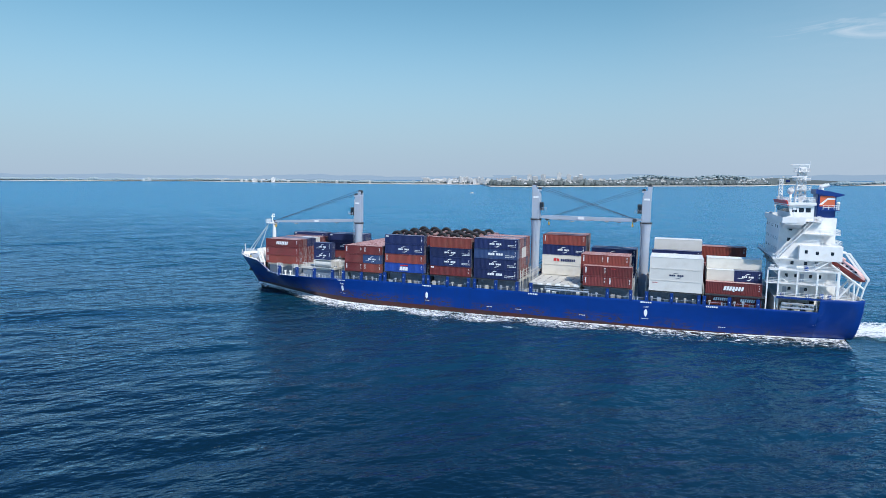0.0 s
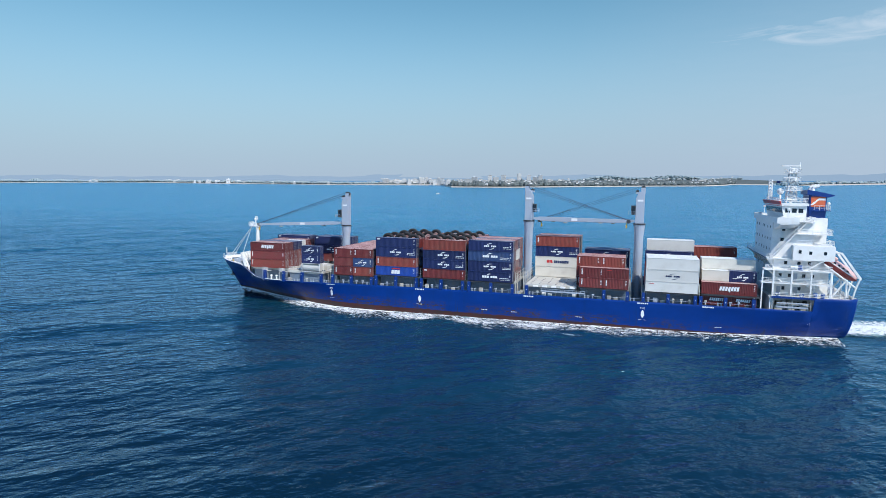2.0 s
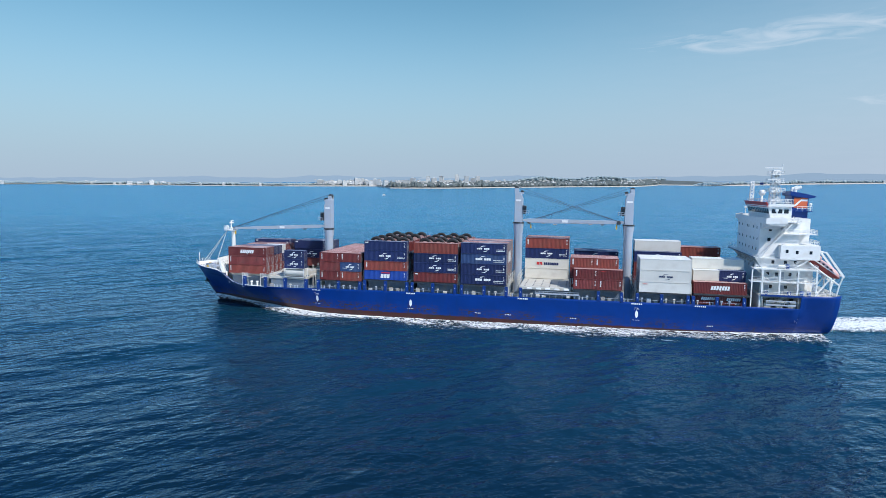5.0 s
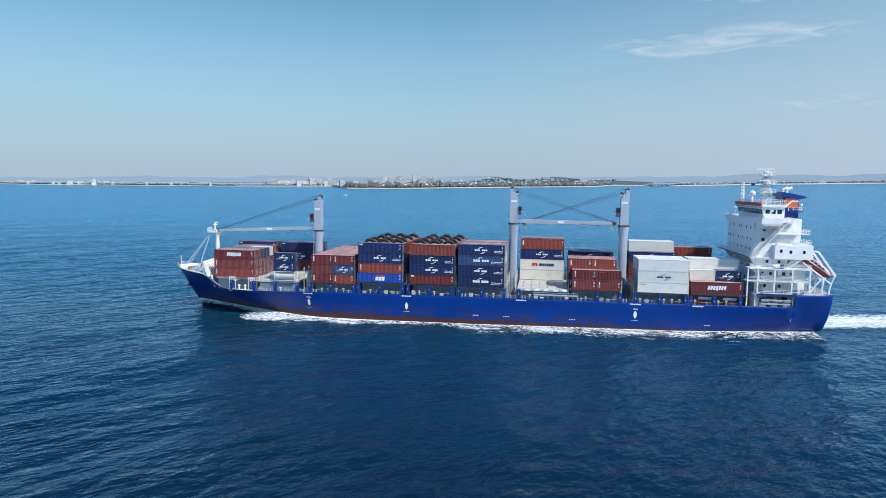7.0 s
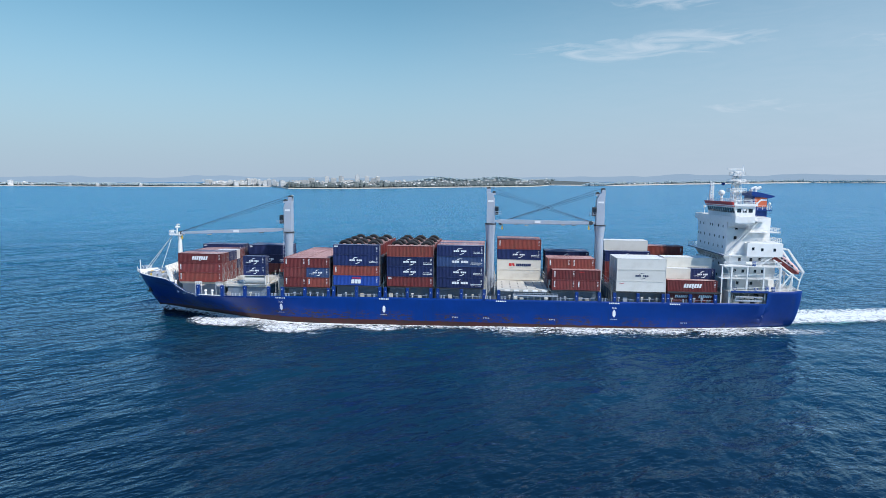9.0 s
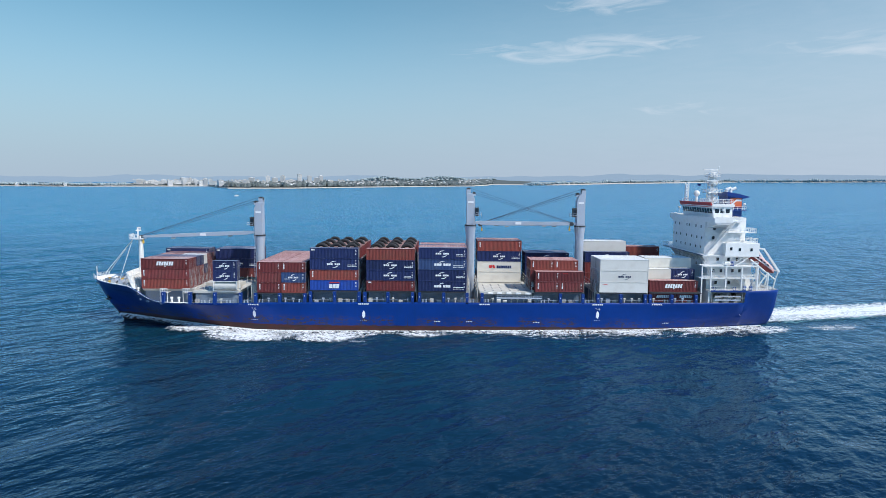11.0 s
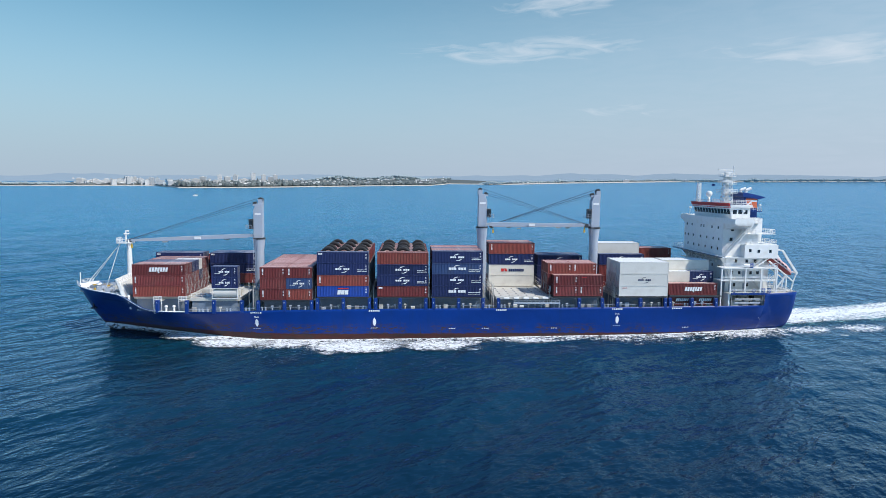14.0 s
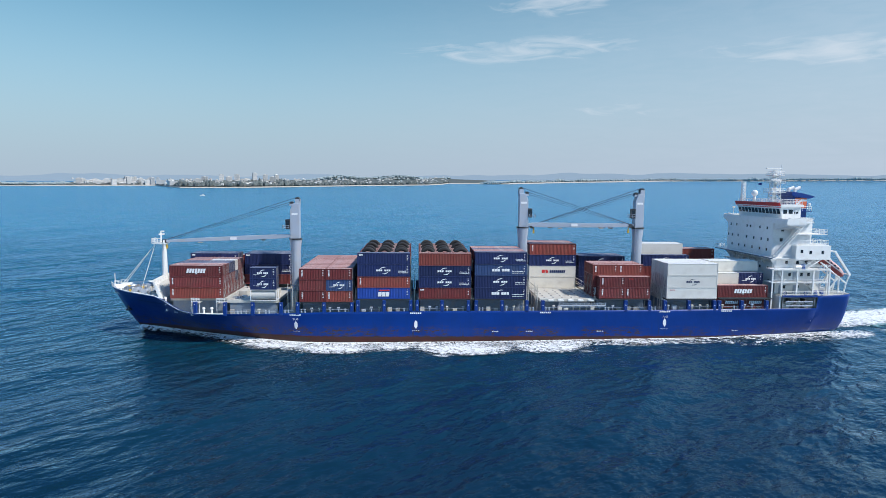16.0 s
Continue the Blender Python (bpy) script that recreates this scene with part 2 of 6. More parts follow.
def hull_material():
    """Blue topsides with grime, rust patches along the rubbing band and red boot-topping below."""
    m = bpy.data.materials.new("weathered_blue_hull_paint")
    m.use_nodes = True
    n, l = m.node_tree.nodes, m.node_tree.links
    b = n["Principled BSDF"]
    b.inputs["Roughness"].default_value = 0.32
    b.inputs["Specular IOR Level"].default_value = 0.28
    co = n.new("ShaderNodeTexCoord")
    sep = n.new("ShaderNodeSeparateXYZ")
    l.new(co.outputs["Object"], sep.inputs[0])

    def noise_node(scale, stretch, detail=6, rough=0.6):
        mp, t = n.new("ShaderNodeMapping"), n.new("ShaderNodeTexNoise")
        mp.inputs["Scale"].default_value = stretch
        t.inputs["Scale"].default_value, t.inputs["Detail"].default_value, t.inputs["Roughness"].default_value = scale, detail, rough
        l.new(co.outputs["Object"], mp.inputs[0])
        l.new(mp.outputs[0], t.inputs["Vector"])
        return t.outputs["Fac"]

    def span(value, lo, hi, a=0.0, c=1.0):
        r = n.new("ShaderNodeMapRange")
        r.inputs["From Min"].default_value, r.inputs["From Max"].default_value = lo, hi
        r.inputs["To Min"].default_value, r.inputs["To Max"].default_value = a, c
        l.new(value, r.inputs["Value"])
        return r.outputs[0]

    def times(a, c):
        k = n.new("ShaderNodeMath")
        k.operation = "MULTIPLY"
        l.new(a, k.inputs[0])
        l.new(c, k.inputs[1])
        return k.outputs[0]

    def blend(fac, a, colour):
        k = n.new("ShaderNodeMix")
        k.data_type = "RGBA"
        l.new(fac, k.inputs["Factor"])
        if isinstance(a, tuple):
            k.inputs["A"].default_value = (*a, 1)
        else:
            l.new(a, k.inputs["A"])
        k.inputs["B"].default_value = (*colour, 1)
        return k.outputs["Result"]

    z, x = sep.outputs["Z"], sep.outputs["X"]
    base = blend(span(noise_node(0.12, (1, 1, 1.5)), 0.35, 0.7), (0.0012, 0.034, 0.215), (0.0016, 0.028, 0.170))
    base = blend(span(noise_node(1.0, (0.9, 1, 0.06)), 0.55, 0.8, 0, 0.45), base, (0.006, 0.03, 0.12))
    # scraped and rusted band at the height of the tugs and fenders
    band = times(span(z, -9.3, -8.2), span(z, -6.1, -7.4))
    patches = times(span(noise_node(0.09, (1, 1, 0.2), 3), 0.45, 0.52), span(noise_node(1.9, (0.32, 1, 1.3), 8, 0.78), 0.50, 0.55))
    base = blend(times(times(band, patches), span(x, 60, 95, 1.0, 0.3)), base, (0.060, 0.036, 0.024))
    streak = times(span(noise_node(1.6, (1, 1, 0.05), 4), 0.57, 0.66), span(z, -9.5, -5.0, 1, 0))
    base = blend(times(streak, span(noise_node(0.07, (1, 1, 1), 2), 0.45, 0.6)), base, (0.03, 0.03, 0.045))
    edge = n.new("ShaderNodeMath")
    edge.operation = "ADD"
    wob = span(noise_node(0.8, (1, 1, 1)), 0, 1, -0.35, 0.35)
    l.new(z, edge.inputs[0])
    l.new(wob, edge.inputs[1])
    boot = span(edge.outputs[0], -8.75, -8.95)
    red = blend(span(noise_node(0.7, (0.4, 1, 1.5)), 0.42, 0.62), (0.070, 0.024, 0.021), (0.045, 0.028, 0.026))
    k = n.new("ShaderNodeMix")
    k.data_type = "RGBA"
    l.new(boot, k.inputs["Factor"])
    l.new(base, k.inputs["A"])
    l.new(red, k.inputs["B"])
    l.new(k.outputs["Result"], b.inputs["Base Color"])
    bp = n.new("ShaderNodeBump")
    bp.inputs["Strength"].default_value, bp.inputs["Distance"].default_value = 0.35, 0.25
    l.new(noise_node(0.35, (1, 1, 0.7), 3), bp.inputs["Height"])
    l.new(bp.outputs[0], b.inputs["Normal"])
    return m


def water_material():
    m = bpy.data.materials.new("deep_blue_sea_water")
    m.use_nodes = True
    n, l = m.node_tree.nodes, m.node_tree.links
    b = n["Principled BSDF"]
    b.inputs["Roughness"].default_value, b.inputs["IOR"].default_value = 0.12, 1.333
    co = n.new("ShaderNodeTexCoord")

    def wave(scale, stretch, turn, detail=3, rough=0.5):
        mp, t = n.new("ShaderNodeMapping"), n.new("ShaderNodeTexNoise")
        mp.vector_type = "TEXTURE"
        mp.inputs["Rotation"].default_value = (0, 0, radians(turn))
        mp.inputs["Scale"].default_value = [1 / k for k in stretch]
        t.inputs["Scale"].default_value, t.inputs["Detail"].default_value, t.inputs["Roughness"].default_value = scale, detail, rough
        l.new(co.outputs["Object"], mp.inputs[0])
        l.new(mp.outputs[0], t.inputs["Vector"])
        return t.outputs["Fac"]

    def ranged(value, lo, hi, a=0.0, c=1.0):
        r = n.new("ShaderNodeMapRange")
        r.inputs["From Min"].default_value, r.inputs["From Max"].default_value = lo, hi
        r.inputs["To Min"].default_value, r.inputs["To Max"].default_value = a, c
        l.new(value, r.inputs["Value"])
        return r.outputs[0]

    sep = n.new("ShaderNodeSeparateXYZ")
    l.new(co.outputs["Object"], sep.inputs[0])
    # mask that grows towards the coast, for roughness and colour
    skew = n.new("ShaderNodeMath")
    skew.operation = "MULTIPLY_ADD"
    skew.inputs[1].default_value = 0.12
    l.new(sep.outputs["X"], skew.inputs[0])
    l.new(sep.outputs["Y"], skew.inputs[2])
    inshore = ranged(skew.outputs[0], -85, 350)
    rough_out = ranged(inshore, 0, 1, 0.19, 0.15)
    normal = None
    # gusts roughen the sea in patches
    gust = ranged(wave(0.02, (1, 2.2, 1), 20, 4, 0.6), 0.35, 0.65, 0.55, 1.0)
    for scale, stretch, turn, dist in ((0.045, (1, 1.6, 1), 46, 2.4), (0.125, (1, 1.6, 1), 40, 1.9), (0.34, (1, 1.6, 1), 34, 0.62), (0.85, (1, 1.6, 1), 22, 0.20)):
        bp = n.new("ShaderNodeBump")
        bp.inputs["Distance"].default_value = dist
        l.new(gust, bp.inputs["Strength"])
        l.new(wave(scale, stretch, turn), bp.inputs["Height"])
        if normal:
            l.new(normal, bp.inputs["Normal"])
        normal = bp.outputs[0]
    l.new(normal, b.inputs["Normal"])
    # the sky's mirror image, tinted blue in its colour to cut grey and red
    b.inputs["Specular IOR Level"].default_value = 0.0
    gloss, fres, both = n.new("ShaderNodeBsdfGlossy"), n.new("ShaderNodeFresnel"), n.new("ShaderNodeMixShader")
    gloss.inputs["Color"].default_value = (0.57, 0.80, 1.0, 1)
    # raised above water's own 1.33 to strengthen the reflected sky
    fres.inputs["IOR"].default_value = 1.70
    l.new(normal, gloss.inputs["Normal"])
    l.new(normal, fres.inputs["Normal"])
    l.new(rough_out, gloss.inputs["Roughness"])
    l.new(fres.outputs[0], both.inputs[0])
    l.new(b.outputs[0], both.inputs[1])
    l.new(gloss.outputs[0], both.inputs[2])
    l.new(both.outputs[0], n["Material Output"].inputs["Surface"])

    def mixed(fac, a, c):
        mix = n.new("ShaderNodeMix")
        mix.data_type = "RGBA"
        l.new(fac, mix.inputs["Factor"])
        for slot, col in (("A", a), ("B", c)):
            if isinstance(col, tuple):
                mix.inputs[slot].default_value = (*col, 1)
            else:
                l.new(col, mix.inputs[slot])
        return mix.outputs["Result"]

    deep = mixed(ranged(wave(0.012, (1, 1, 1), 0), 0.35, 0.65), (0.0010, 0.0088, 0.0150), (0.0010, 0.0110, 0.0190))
    # base colour brightened to turquoise towards the coast, for sky reflected at low angles
    far_sheen = mixed(ranged(wave(0.004, (0.5, 3, 1), 0), 0.35, 0.65), (0.013, 0.170, 0.290), (0.017, 0.208, 0.335))
    # darker streaks painted in to stand for the shading of distant waves
    far_sheen = mixed(ranged(wave(0.11, (1, 2.4, 1), 84, 6, 0.7), 0.46, 0.66, 0.0, 0.75), far_sheen, (0.008, 0.105, 0.205))
    colour = mixed(inshore, deep, far_sheen)
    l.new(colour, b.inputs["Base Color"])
    return m


def foam_material(name, scale, lo, hi, stretch=(1, 1, 1)):
    """White froth with lacy gaps; the mask attribute thins it towards its rim."""
    m = bpy.data.materials.new(name)
    m.use_nodes = True
    n, l = m.node_tree.nodes, m.node_tree.links
    b = n["Principled BSDF"]
    b.inputs["Base Color"].default_value = (0.80, 0.83, 0.85, 1)
    b.inputs["Roughness"].default_value = 0.8
    co, mp = n.new("ShaderNodeTexCoord"), n.new("ShaderNodeMapping")
    mp.inputs["Scale"].default_value = stretch
    l.new(co.outputs["Object"], mp.inputs[0])
    t = n.new("ShaderNodeTexNoise")
    t.inputs["Scale"].default_value, t.inputs["Detail"].default_value, t.inputs["Roughness"].default_value = scale, 9, 0.72
    t.inputs["Distortion"].default_value = 1.3
    l.new(mp.outputs[0], t.inputs["Vector"])
    sharp = n.new("ShaderNodeMapRange")
    sharp.inputs["From Min"].default_value, sharp.inputs["From Max"].default_value = 0.33, 0.67
    sharp.clamp = False
    l.new(t.outputs["Fac"], sharp.inputs["Value"])
    att = n.new("ShaderNodeAttribute")
    att.attribute_name = "cover"
    add = n.new("ShaderNodeMath")
    add.operation = "ADD"
    l.new(sharp.outputs[0], add.inputs[0])
    l.new(att.outputs["Fac"], add.inputs[1])
    r = n.new("ShaderNodeMapRange")
    r.inputs["From Min"].default_value, r.inputs["From Max"].default_value = lo, hi
    l.new(add.outputs[0], r.inputs["Value"])
    l.new(r.outputs[0], b.inputs["Alpha"])
    bp = n.new("ShaderNodeBump")
    bp.inputs["Distance"].default_value = 0.3
    l.new(t.outputs["Fac"], bp.inputs["Height"])
    l.new(bp.outputs[0], b.inputs["Normal"])
    return m


M["hull"] = hull_material()
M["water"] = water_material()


# ---- mesh helpers ----
def part(name, bm, mat, parent=None, label="", at=None, smooth=False):
    me = bpy.data.meshes.new(name)
    bm.to_mesh(me)
    bm.free()
    return mesh_part(name, me, mat, parent, label, at, smooth)


def mesh_part(name, me, mat, parent=None, label="", at=None, smooth=False):
    if mat and not me.materials:
        for k in mat if isinstance(mat, (list, tuple)) else [mat]:
            me.materials.append(M[k] if isinstance(k, str) else k)
    if smooth:
        for p in me.polygons:
            p.use_smooth = True
    ob = new(name, me)
    if at is not None:
        ob.matrix_basis = at
    if parent:
        ob.parent = parent
    if label:
        tagged(ob, label)
    return ob


def add_box(bm, x0, x1, y0, y1, z0, z1, bevel=0.0, mat=0):
    r = bmesh.ops.create_cube(bm, size=1.0)
    vs = r["verts"]
    for v in vs:
        v.co = Vector((x0 if v.co.x < 0 else x1, y0 if v.co.y < 0 else y1, z0 if v.co.z < 0 else z1))
    fs = {f for v in vs for f in v.link_faces}
    for f in fs:
        f.material_index = mat
    if bevel:
        es = {e for v in vs for e in v.link_edges}
        bmesh.ops.bevel(bm, geom=list(es), offset=bevel, segments=1, affect="EDGES")
    return vs


def box(*a, **k):
    bm = bmesh.new()
    add_box(bm, *a, **k)
    return bm


def add_bar(bm, a, b, r, sides=6):
    """A round bar from a to b."""
    a, b = Vector(a), Vector(b)
    d = b - a
    m = Matrix.Translation((a + b) / 2) @ d.to_track_quat("Z", "Y").to_matrix().to_4x4()
    bmesh.ops.create_cone(bm, cap_ends=True, segments=sides, radius1=r, radius2=r, depth=d.length, matrix=m)


def bars(list_of_ends, r, sides=6):
    bm = bmesh.new()
    for a, b in list_of_ends:
        add_bar(bm, a, b, r, sides)
    return bm


def prism(outline, y0, y1):
    """An outline in x and z, drawn through from y0 to y1."""
    bm = bmesh.new()
    a = [bm.verts.new((x, y0, z)) for x, z in outline]
    b = [bm.verts.new((x, y1, z)) for x, z in outline]
    bm.faces.new(a)
    bm.faces.new(b[::-1])
    for i in range(len(a)):
        j = (i + 1) % len(a)
        bm.faces.new((a[j], a[i], b[i], b[j]))
    bmesh.ops.recalc_face_normals(bm, faces=bm.faces)
    return bm


def rail_bars(points, height=1.05, rows=3, step=1.6):
    """Guard rail along a polyline: stanchions and horizontal bars."""
    out = []
    for a, b in zip(points, points[1:]):
        a, b = Vector(a), Vector(b)
        n = max(1, round((b - a).length / step))
        for i in range(n + 1):
            p = a.lerp(b, i / n)
            out.append((p, p + Vector((0, 0, height))))
        for k in range(1, rows + 1):
            up = Vector((0, 0, height * k / rows))
            out.append((a + up, b + up))
    return out


RIDERS = []


def ride(thing, local):
    """A thing that is carried by the ship, at a pose in the ship's space."""
    RIDERS.append((thing, local))
    return thing


def ship_pose(x, y, turn):
    return pose(x, y, DRAUGHT, 0, 0, turn) @ pose(0, 0, 0, 0, TRIM, 0) @ pose(0, 0, 0, HEEL, 0, 0)


# ---- sea ----
def spread(lo, hi, step, far, grow=1.05):
    mid = list(np.arange(lo, hi + step / 2, step))
    a, b, d = [], [], step
    x0, x1 = mid[0], mid[-1]
    while x0 > -far or x1 < far:
        d *= grow
        x0, x1 = x0 - d, x1 + d
        a.insert(0, max(x0, -far))
        b.append(min(x1, far))
    return np.unique(np.array(a + mid + b))


SHELF_START, SHELF_END, SHELF_RISE = 3700.0, 4650.0, 19.0


def sea_level(r):
    """The flat sheet lifts a little far out, so that it ends at the height of the true horizon."""
    k = np.clip((r - SHELF_START) / (SHELF_END - SHELF_START), 0, 1.2)
    return SHELF_RISE * k


def build_sea():
    xs, ys = spread(-330, 330, 1.4, 4900), spread(-140, 120, 1.1, 4900)
    X, Y = np.meshgrid(xs, ys)
    Z = np.zeros_like(X)
    rng = np.random.RandomState(4)
    for k in range(30):
        length = 3.6 * 1.115 ** k
        turn = radians(rng.normal(138, 11) if length > 14 else rng.normal(128, 20))
        w = 2 * math.pi / length
        Z += 0.0055 * length ** 0.75 * np.sin(w * (X * math.cos(turn) + Y * math.sin(turn)) + rng.uniform(0, 6.28))
    calm = 1 - 0.8 * np.clip(1.5 - np.abs(Y - 12) / 25, 0, 1) * np.clip(2 - np.abs(X) / 200, 0, 1)
    Z *= calm
    # a fixed hollow along the ship's track, sunk to fit the waterline in view
    Z -= 0.6 * np.exp(-((Y - 17) / 28) ** 2) * np.clip((420 - np.abs(X)) / 150, 0, 1)
    near = np.clip(1.3 - np.hypot(X, Y + 40) / 700, 0, 1)
    Z = Z * near + sea_level(np.hypot(X, Y))
    n, m = X.shape
    idx = np.arange(n * m).reshape(n, m)
    faces = np.stack([idx[:-1, :-1], idx[:-1, 1:], idx[1:, 1:], idx[1:, :-1]], -1).reshape(-1, 4)
    me = bpy.data.meshes.new("water")
    me.from_pydata(np.stack([X, Y, Z], -1).reshape(-1, 3).tolist(), [], faces.tolist())
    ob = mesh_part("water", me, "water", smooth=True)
    tagged(ob, "deep blue choppy open sea under a clear sky", "sea", kind="structure")


build_sea()

# ---- ship: hull and decks ----
SHIP = tagged(new("container_ship"), "blue-hulled container ship with white superstructure, under way at sea", "ship")
ride(SHIP, Matrix())
CENTRE = 15.0


def lerp_table(table, x):
    return float(np.interp(x, [t[0] for t in table], [t[1] for t in table]))


DECK_HALF = [(-63.3, 0.15), (-62.6, 1.6), (-61, 3.6), (-58, 6.6), (-54, 9.6), (-50, 11.9), (-46, 13.4), (-41, 14.6), (-36, 15.2), (-30, 15.5), (104, 15.5), (113, 15.5), (116.3, 15.3), (117.8, 14.9), (119.0, 14.0)]
WATER_HALF = [(-63.3, 0.0), (-56.0, 0.05), (-52, 0.9), (-46, 2.7), (-40, 5.1), (-34, 7.7), (-28, 10.2), (-21, 12.6), (-13, 14.5), (-5, 15.3), (5, 15.5), (80, 15.5), (88, 15.0), (96, 13.5), (104, 11.6), (110, 9.9), (115, 8.5), (119.0, 7.4)]
KEEL_HALF = [(-63.3, 0.0), (-50, 0.1), (-40, 4.0), (-25, 10), (-10, 14), (80, 14), (100, 8), (118, 0.5)]
SHEER = [(-63.3, 0.75), (-56, 0.45), (-50, 0.35), (-47, 0.1), (-45, -0.75), (-43, -1.9), (-41, -2.9), (-38.5, -3.45), (-34, -3.6), (-24, -3.62), (-9, -3.15), (15, -2.85), (43, -2.72), (69, -2.55), (98, -2.25), (109.9, -2.15), (110.1, 0.9), (119.0, 1.15)]


def stem_x(z):
    """The raked bow: how far forward the hull reaches at a height."""
    return float(np.interp(z, [-14, -12, -10.3, -6.1, 0.75], [-54.5, -55, -56.0, -59.35, -63.3]))


def stern_x(z):
    return float(np.interp(z, [-14, -10.5, -9.0, -7, -4.5, -2.0, 1.2], [113, 117.0, 117.7, 118.2, 118.6, 118.9, 119.0]))


def hull_half(x, z):
    top = lerp_table(SHEER, x)
    d, w, k = lerp_table(DECK_HALF, x), lerp_table(WATER_HALF, x), lerp_table(KEEL_HALF, x)
    low = float(np.interp(x, [60, 100, 119], [-10.2, -9.6, -9.2]))
    if z < low:
        return k + (w - k) * max(0.0, (z + 14) / (low + 14))
    f = min(1.0, (z - low) / max(0.1, top - low))
    # flared bow, but a counter that tucks in low down at the stern
    return w + (d - w) * f ** float(np.interp(x, [60, 100, 119], [1.35, 0.42, 0.27]))


def build_hull():
    xs = list(np.concatenate([np.linspace(0, 1, 26) ** 1.15 * 40 - 63.3, np.linspace(-20, 98, 40), [100, 102, 104, 106, 108, 109.9, 110.1, 111.5, 113, 114.5, 115.8, 116.8, 117.6, 118.2, 118.8, 119.0]]))
    bm = bmesh.new()
    levels = 20
    rows = {-1: [], 1: []}
    for s in (-1, 1):
        for x in xs:
            top = lerp_table(SHEER, x)
            col = []
            for j in range(levels + 1):
                z = -14 + (top + 14) * j / levels
                if x < -35:
                    bow = stem_x(z)
                    f = (x + 63.3) / 28.3
                    xx = bow + f * (-35 - bow)
                elif x > 100:
                    xx = 100 + (x - 100) / 19 * (stern_x(z) - 100)
                else:
                    xx = x
                half = max(0.06, hull_half(xx, z))
                if x < -35:
                    half = 0.06 + (half - 0.06) * min(1.0, f * 9) ** 0.6
                col.append(bm.verts.new((xx, CENTRE + s * half, z)))
            rows[s].append(col)
    for s in (-1, 1):
        for a, b in zip(rows[s], rows[s][1:]):
            for j in range(levels):
                f = (a[j], b[j], b[j + 1], a[j + 1])
                bm.faces.new(f if s < 0 else f[::-1])
    for j in range(levels):
        p, q = rows[-1][-1], rows[1][-1]
        bm.faces.new((p[j], q[j], q[j + 1], p[j + 1]))
        p, q = rows[-1][0], rows[1][0]
        bm.faces.new((q[j], p[j], p[j + 1], q[j + 1]))
    bmesh.ops.remove_doubles(bm, verts=bm.verts, dist=0.02)
    hull = part("hull", bm, ["hull", "ship_white"], SHIP, "deep blue steel hull, rust-scuffed, red below the waterline", smooth=True)
    mod = hull.modifiers.new("plate", "SOLIDIFY")
    mod.thickness, mod.offset, mod.material_offset, mod.material_offset_rim = 0.14, -1, 1, 0
    return hull


def slab(outline, z0, z1):
    """An outline in x and y, raised from z0 to z1."""
    bm = bmesh.new()
    a = [bm.verts.new((x, y, z0)) for x, y in outline]
    b = [bm.verts.new((x, y, z1)) for x, y in outline]
    bm.faces.new(a[::-1])
    bm.faces.new(b)
    for i in range(len(a)):
        j = (i + 1) % len(a)
        bm.faces.new((a[i], a[j], b[j], b[i]))
    bmesh.ops.recalc_face_normals(bm, faces=bm.faces)
    return bm


def deck_outline(x0, x1, inset, z, n=24):
    xs = np.linspace(x0, x1, n)
    port = [(x, CENTRE - max(0.02, hull_half(x, z) - inset)) for x in xs]
    return port + [(x, 2 * CENTRE - y) for x, y in port[::-1]]


HULL = build_hull()
part("main_deck", slab(deck_outline(-46.5, 101.5, 0.3, -4.4, 40), -4.5, -4.3), "pale", SHIP, "pale grey weathered steel deck")
part("forecastle_deck", slab(deck_outline(-61.6, -46.4, 0.3, -0.8), -0.9, -0.7), "pale", SHIP)
part("forecastle_bulkhead", box(-46.6, -46.3, 6.6, 23.4, -4.3, -0.8), "ship_white", SHIP)
part("poop_deck", slab(deck_outline(101.2, 117.6, 0.25, 0.6), 0.55, 0.7), "pale", SHIP)
part("poop_bulkhead", box(100.95, 101.2, 0.2, 29.8, -4.3, 0.6), "ship_white", SHIP)

# ---- containers ----
HEIGHT = {8: 2.591, 9: 2.896}
WIDE = 2.438
LONG = {20: 6.058, 40: 12.192}
SHELLS = {}


def corrugated(length, height, deep=0.065):
    """Shell with folded side, end and roof sheets; the roof is the second material slot."""
    bm = bmesh.new()
    pitch = 0.36

    def sheet(p0, along, up, inward, n, mat):
        lo, hi = [], []
        for i in range(n + 1):
            for k, d in ((0.0, 0), (0.32, 0), (0.5, deep), (0.82, deep)):
                if i == n and k:
                    break
                f = (i + k) / n
                q = p0 + along * f + inward * d
                lo.append(bm.verts.new(q))
                hi.append(bm.verts.new(q + up))
        for a, b, c, d in zip(lo, lo[1:], hi[1:], hi):
            bm.faces.new((a, b, c, d)).material_index = mat

    e = 0.05
    n = round((length - 0.2) / pitch)
    z0, hh = 0.16, height - 0.26
    X, Y, Z = Vector((1, 0, 0)), Vector((0, 1, 0)), Vector((0, 0, 1))
    sheet(Vector((0.1, e, z0)), X * (length - 0.2), Z * hh, Y, n, 0)
    sheet(Vector((length - 0.1, WIDE - e, z0)), -X * (length - 0.2), Z * hh, -Y, n, 0)
    sheet(Vector((e, WIDE - 0.1, z0)), -Y * (WIDE - 0.2), Z * hh, X, 7, 0)
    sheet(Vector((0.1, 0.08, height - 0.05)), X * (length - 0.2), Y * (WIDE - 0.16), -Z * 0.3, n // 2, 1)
    bmesh.ops.recalc_face_normals(bm, faces=bm.faces)
    return bm


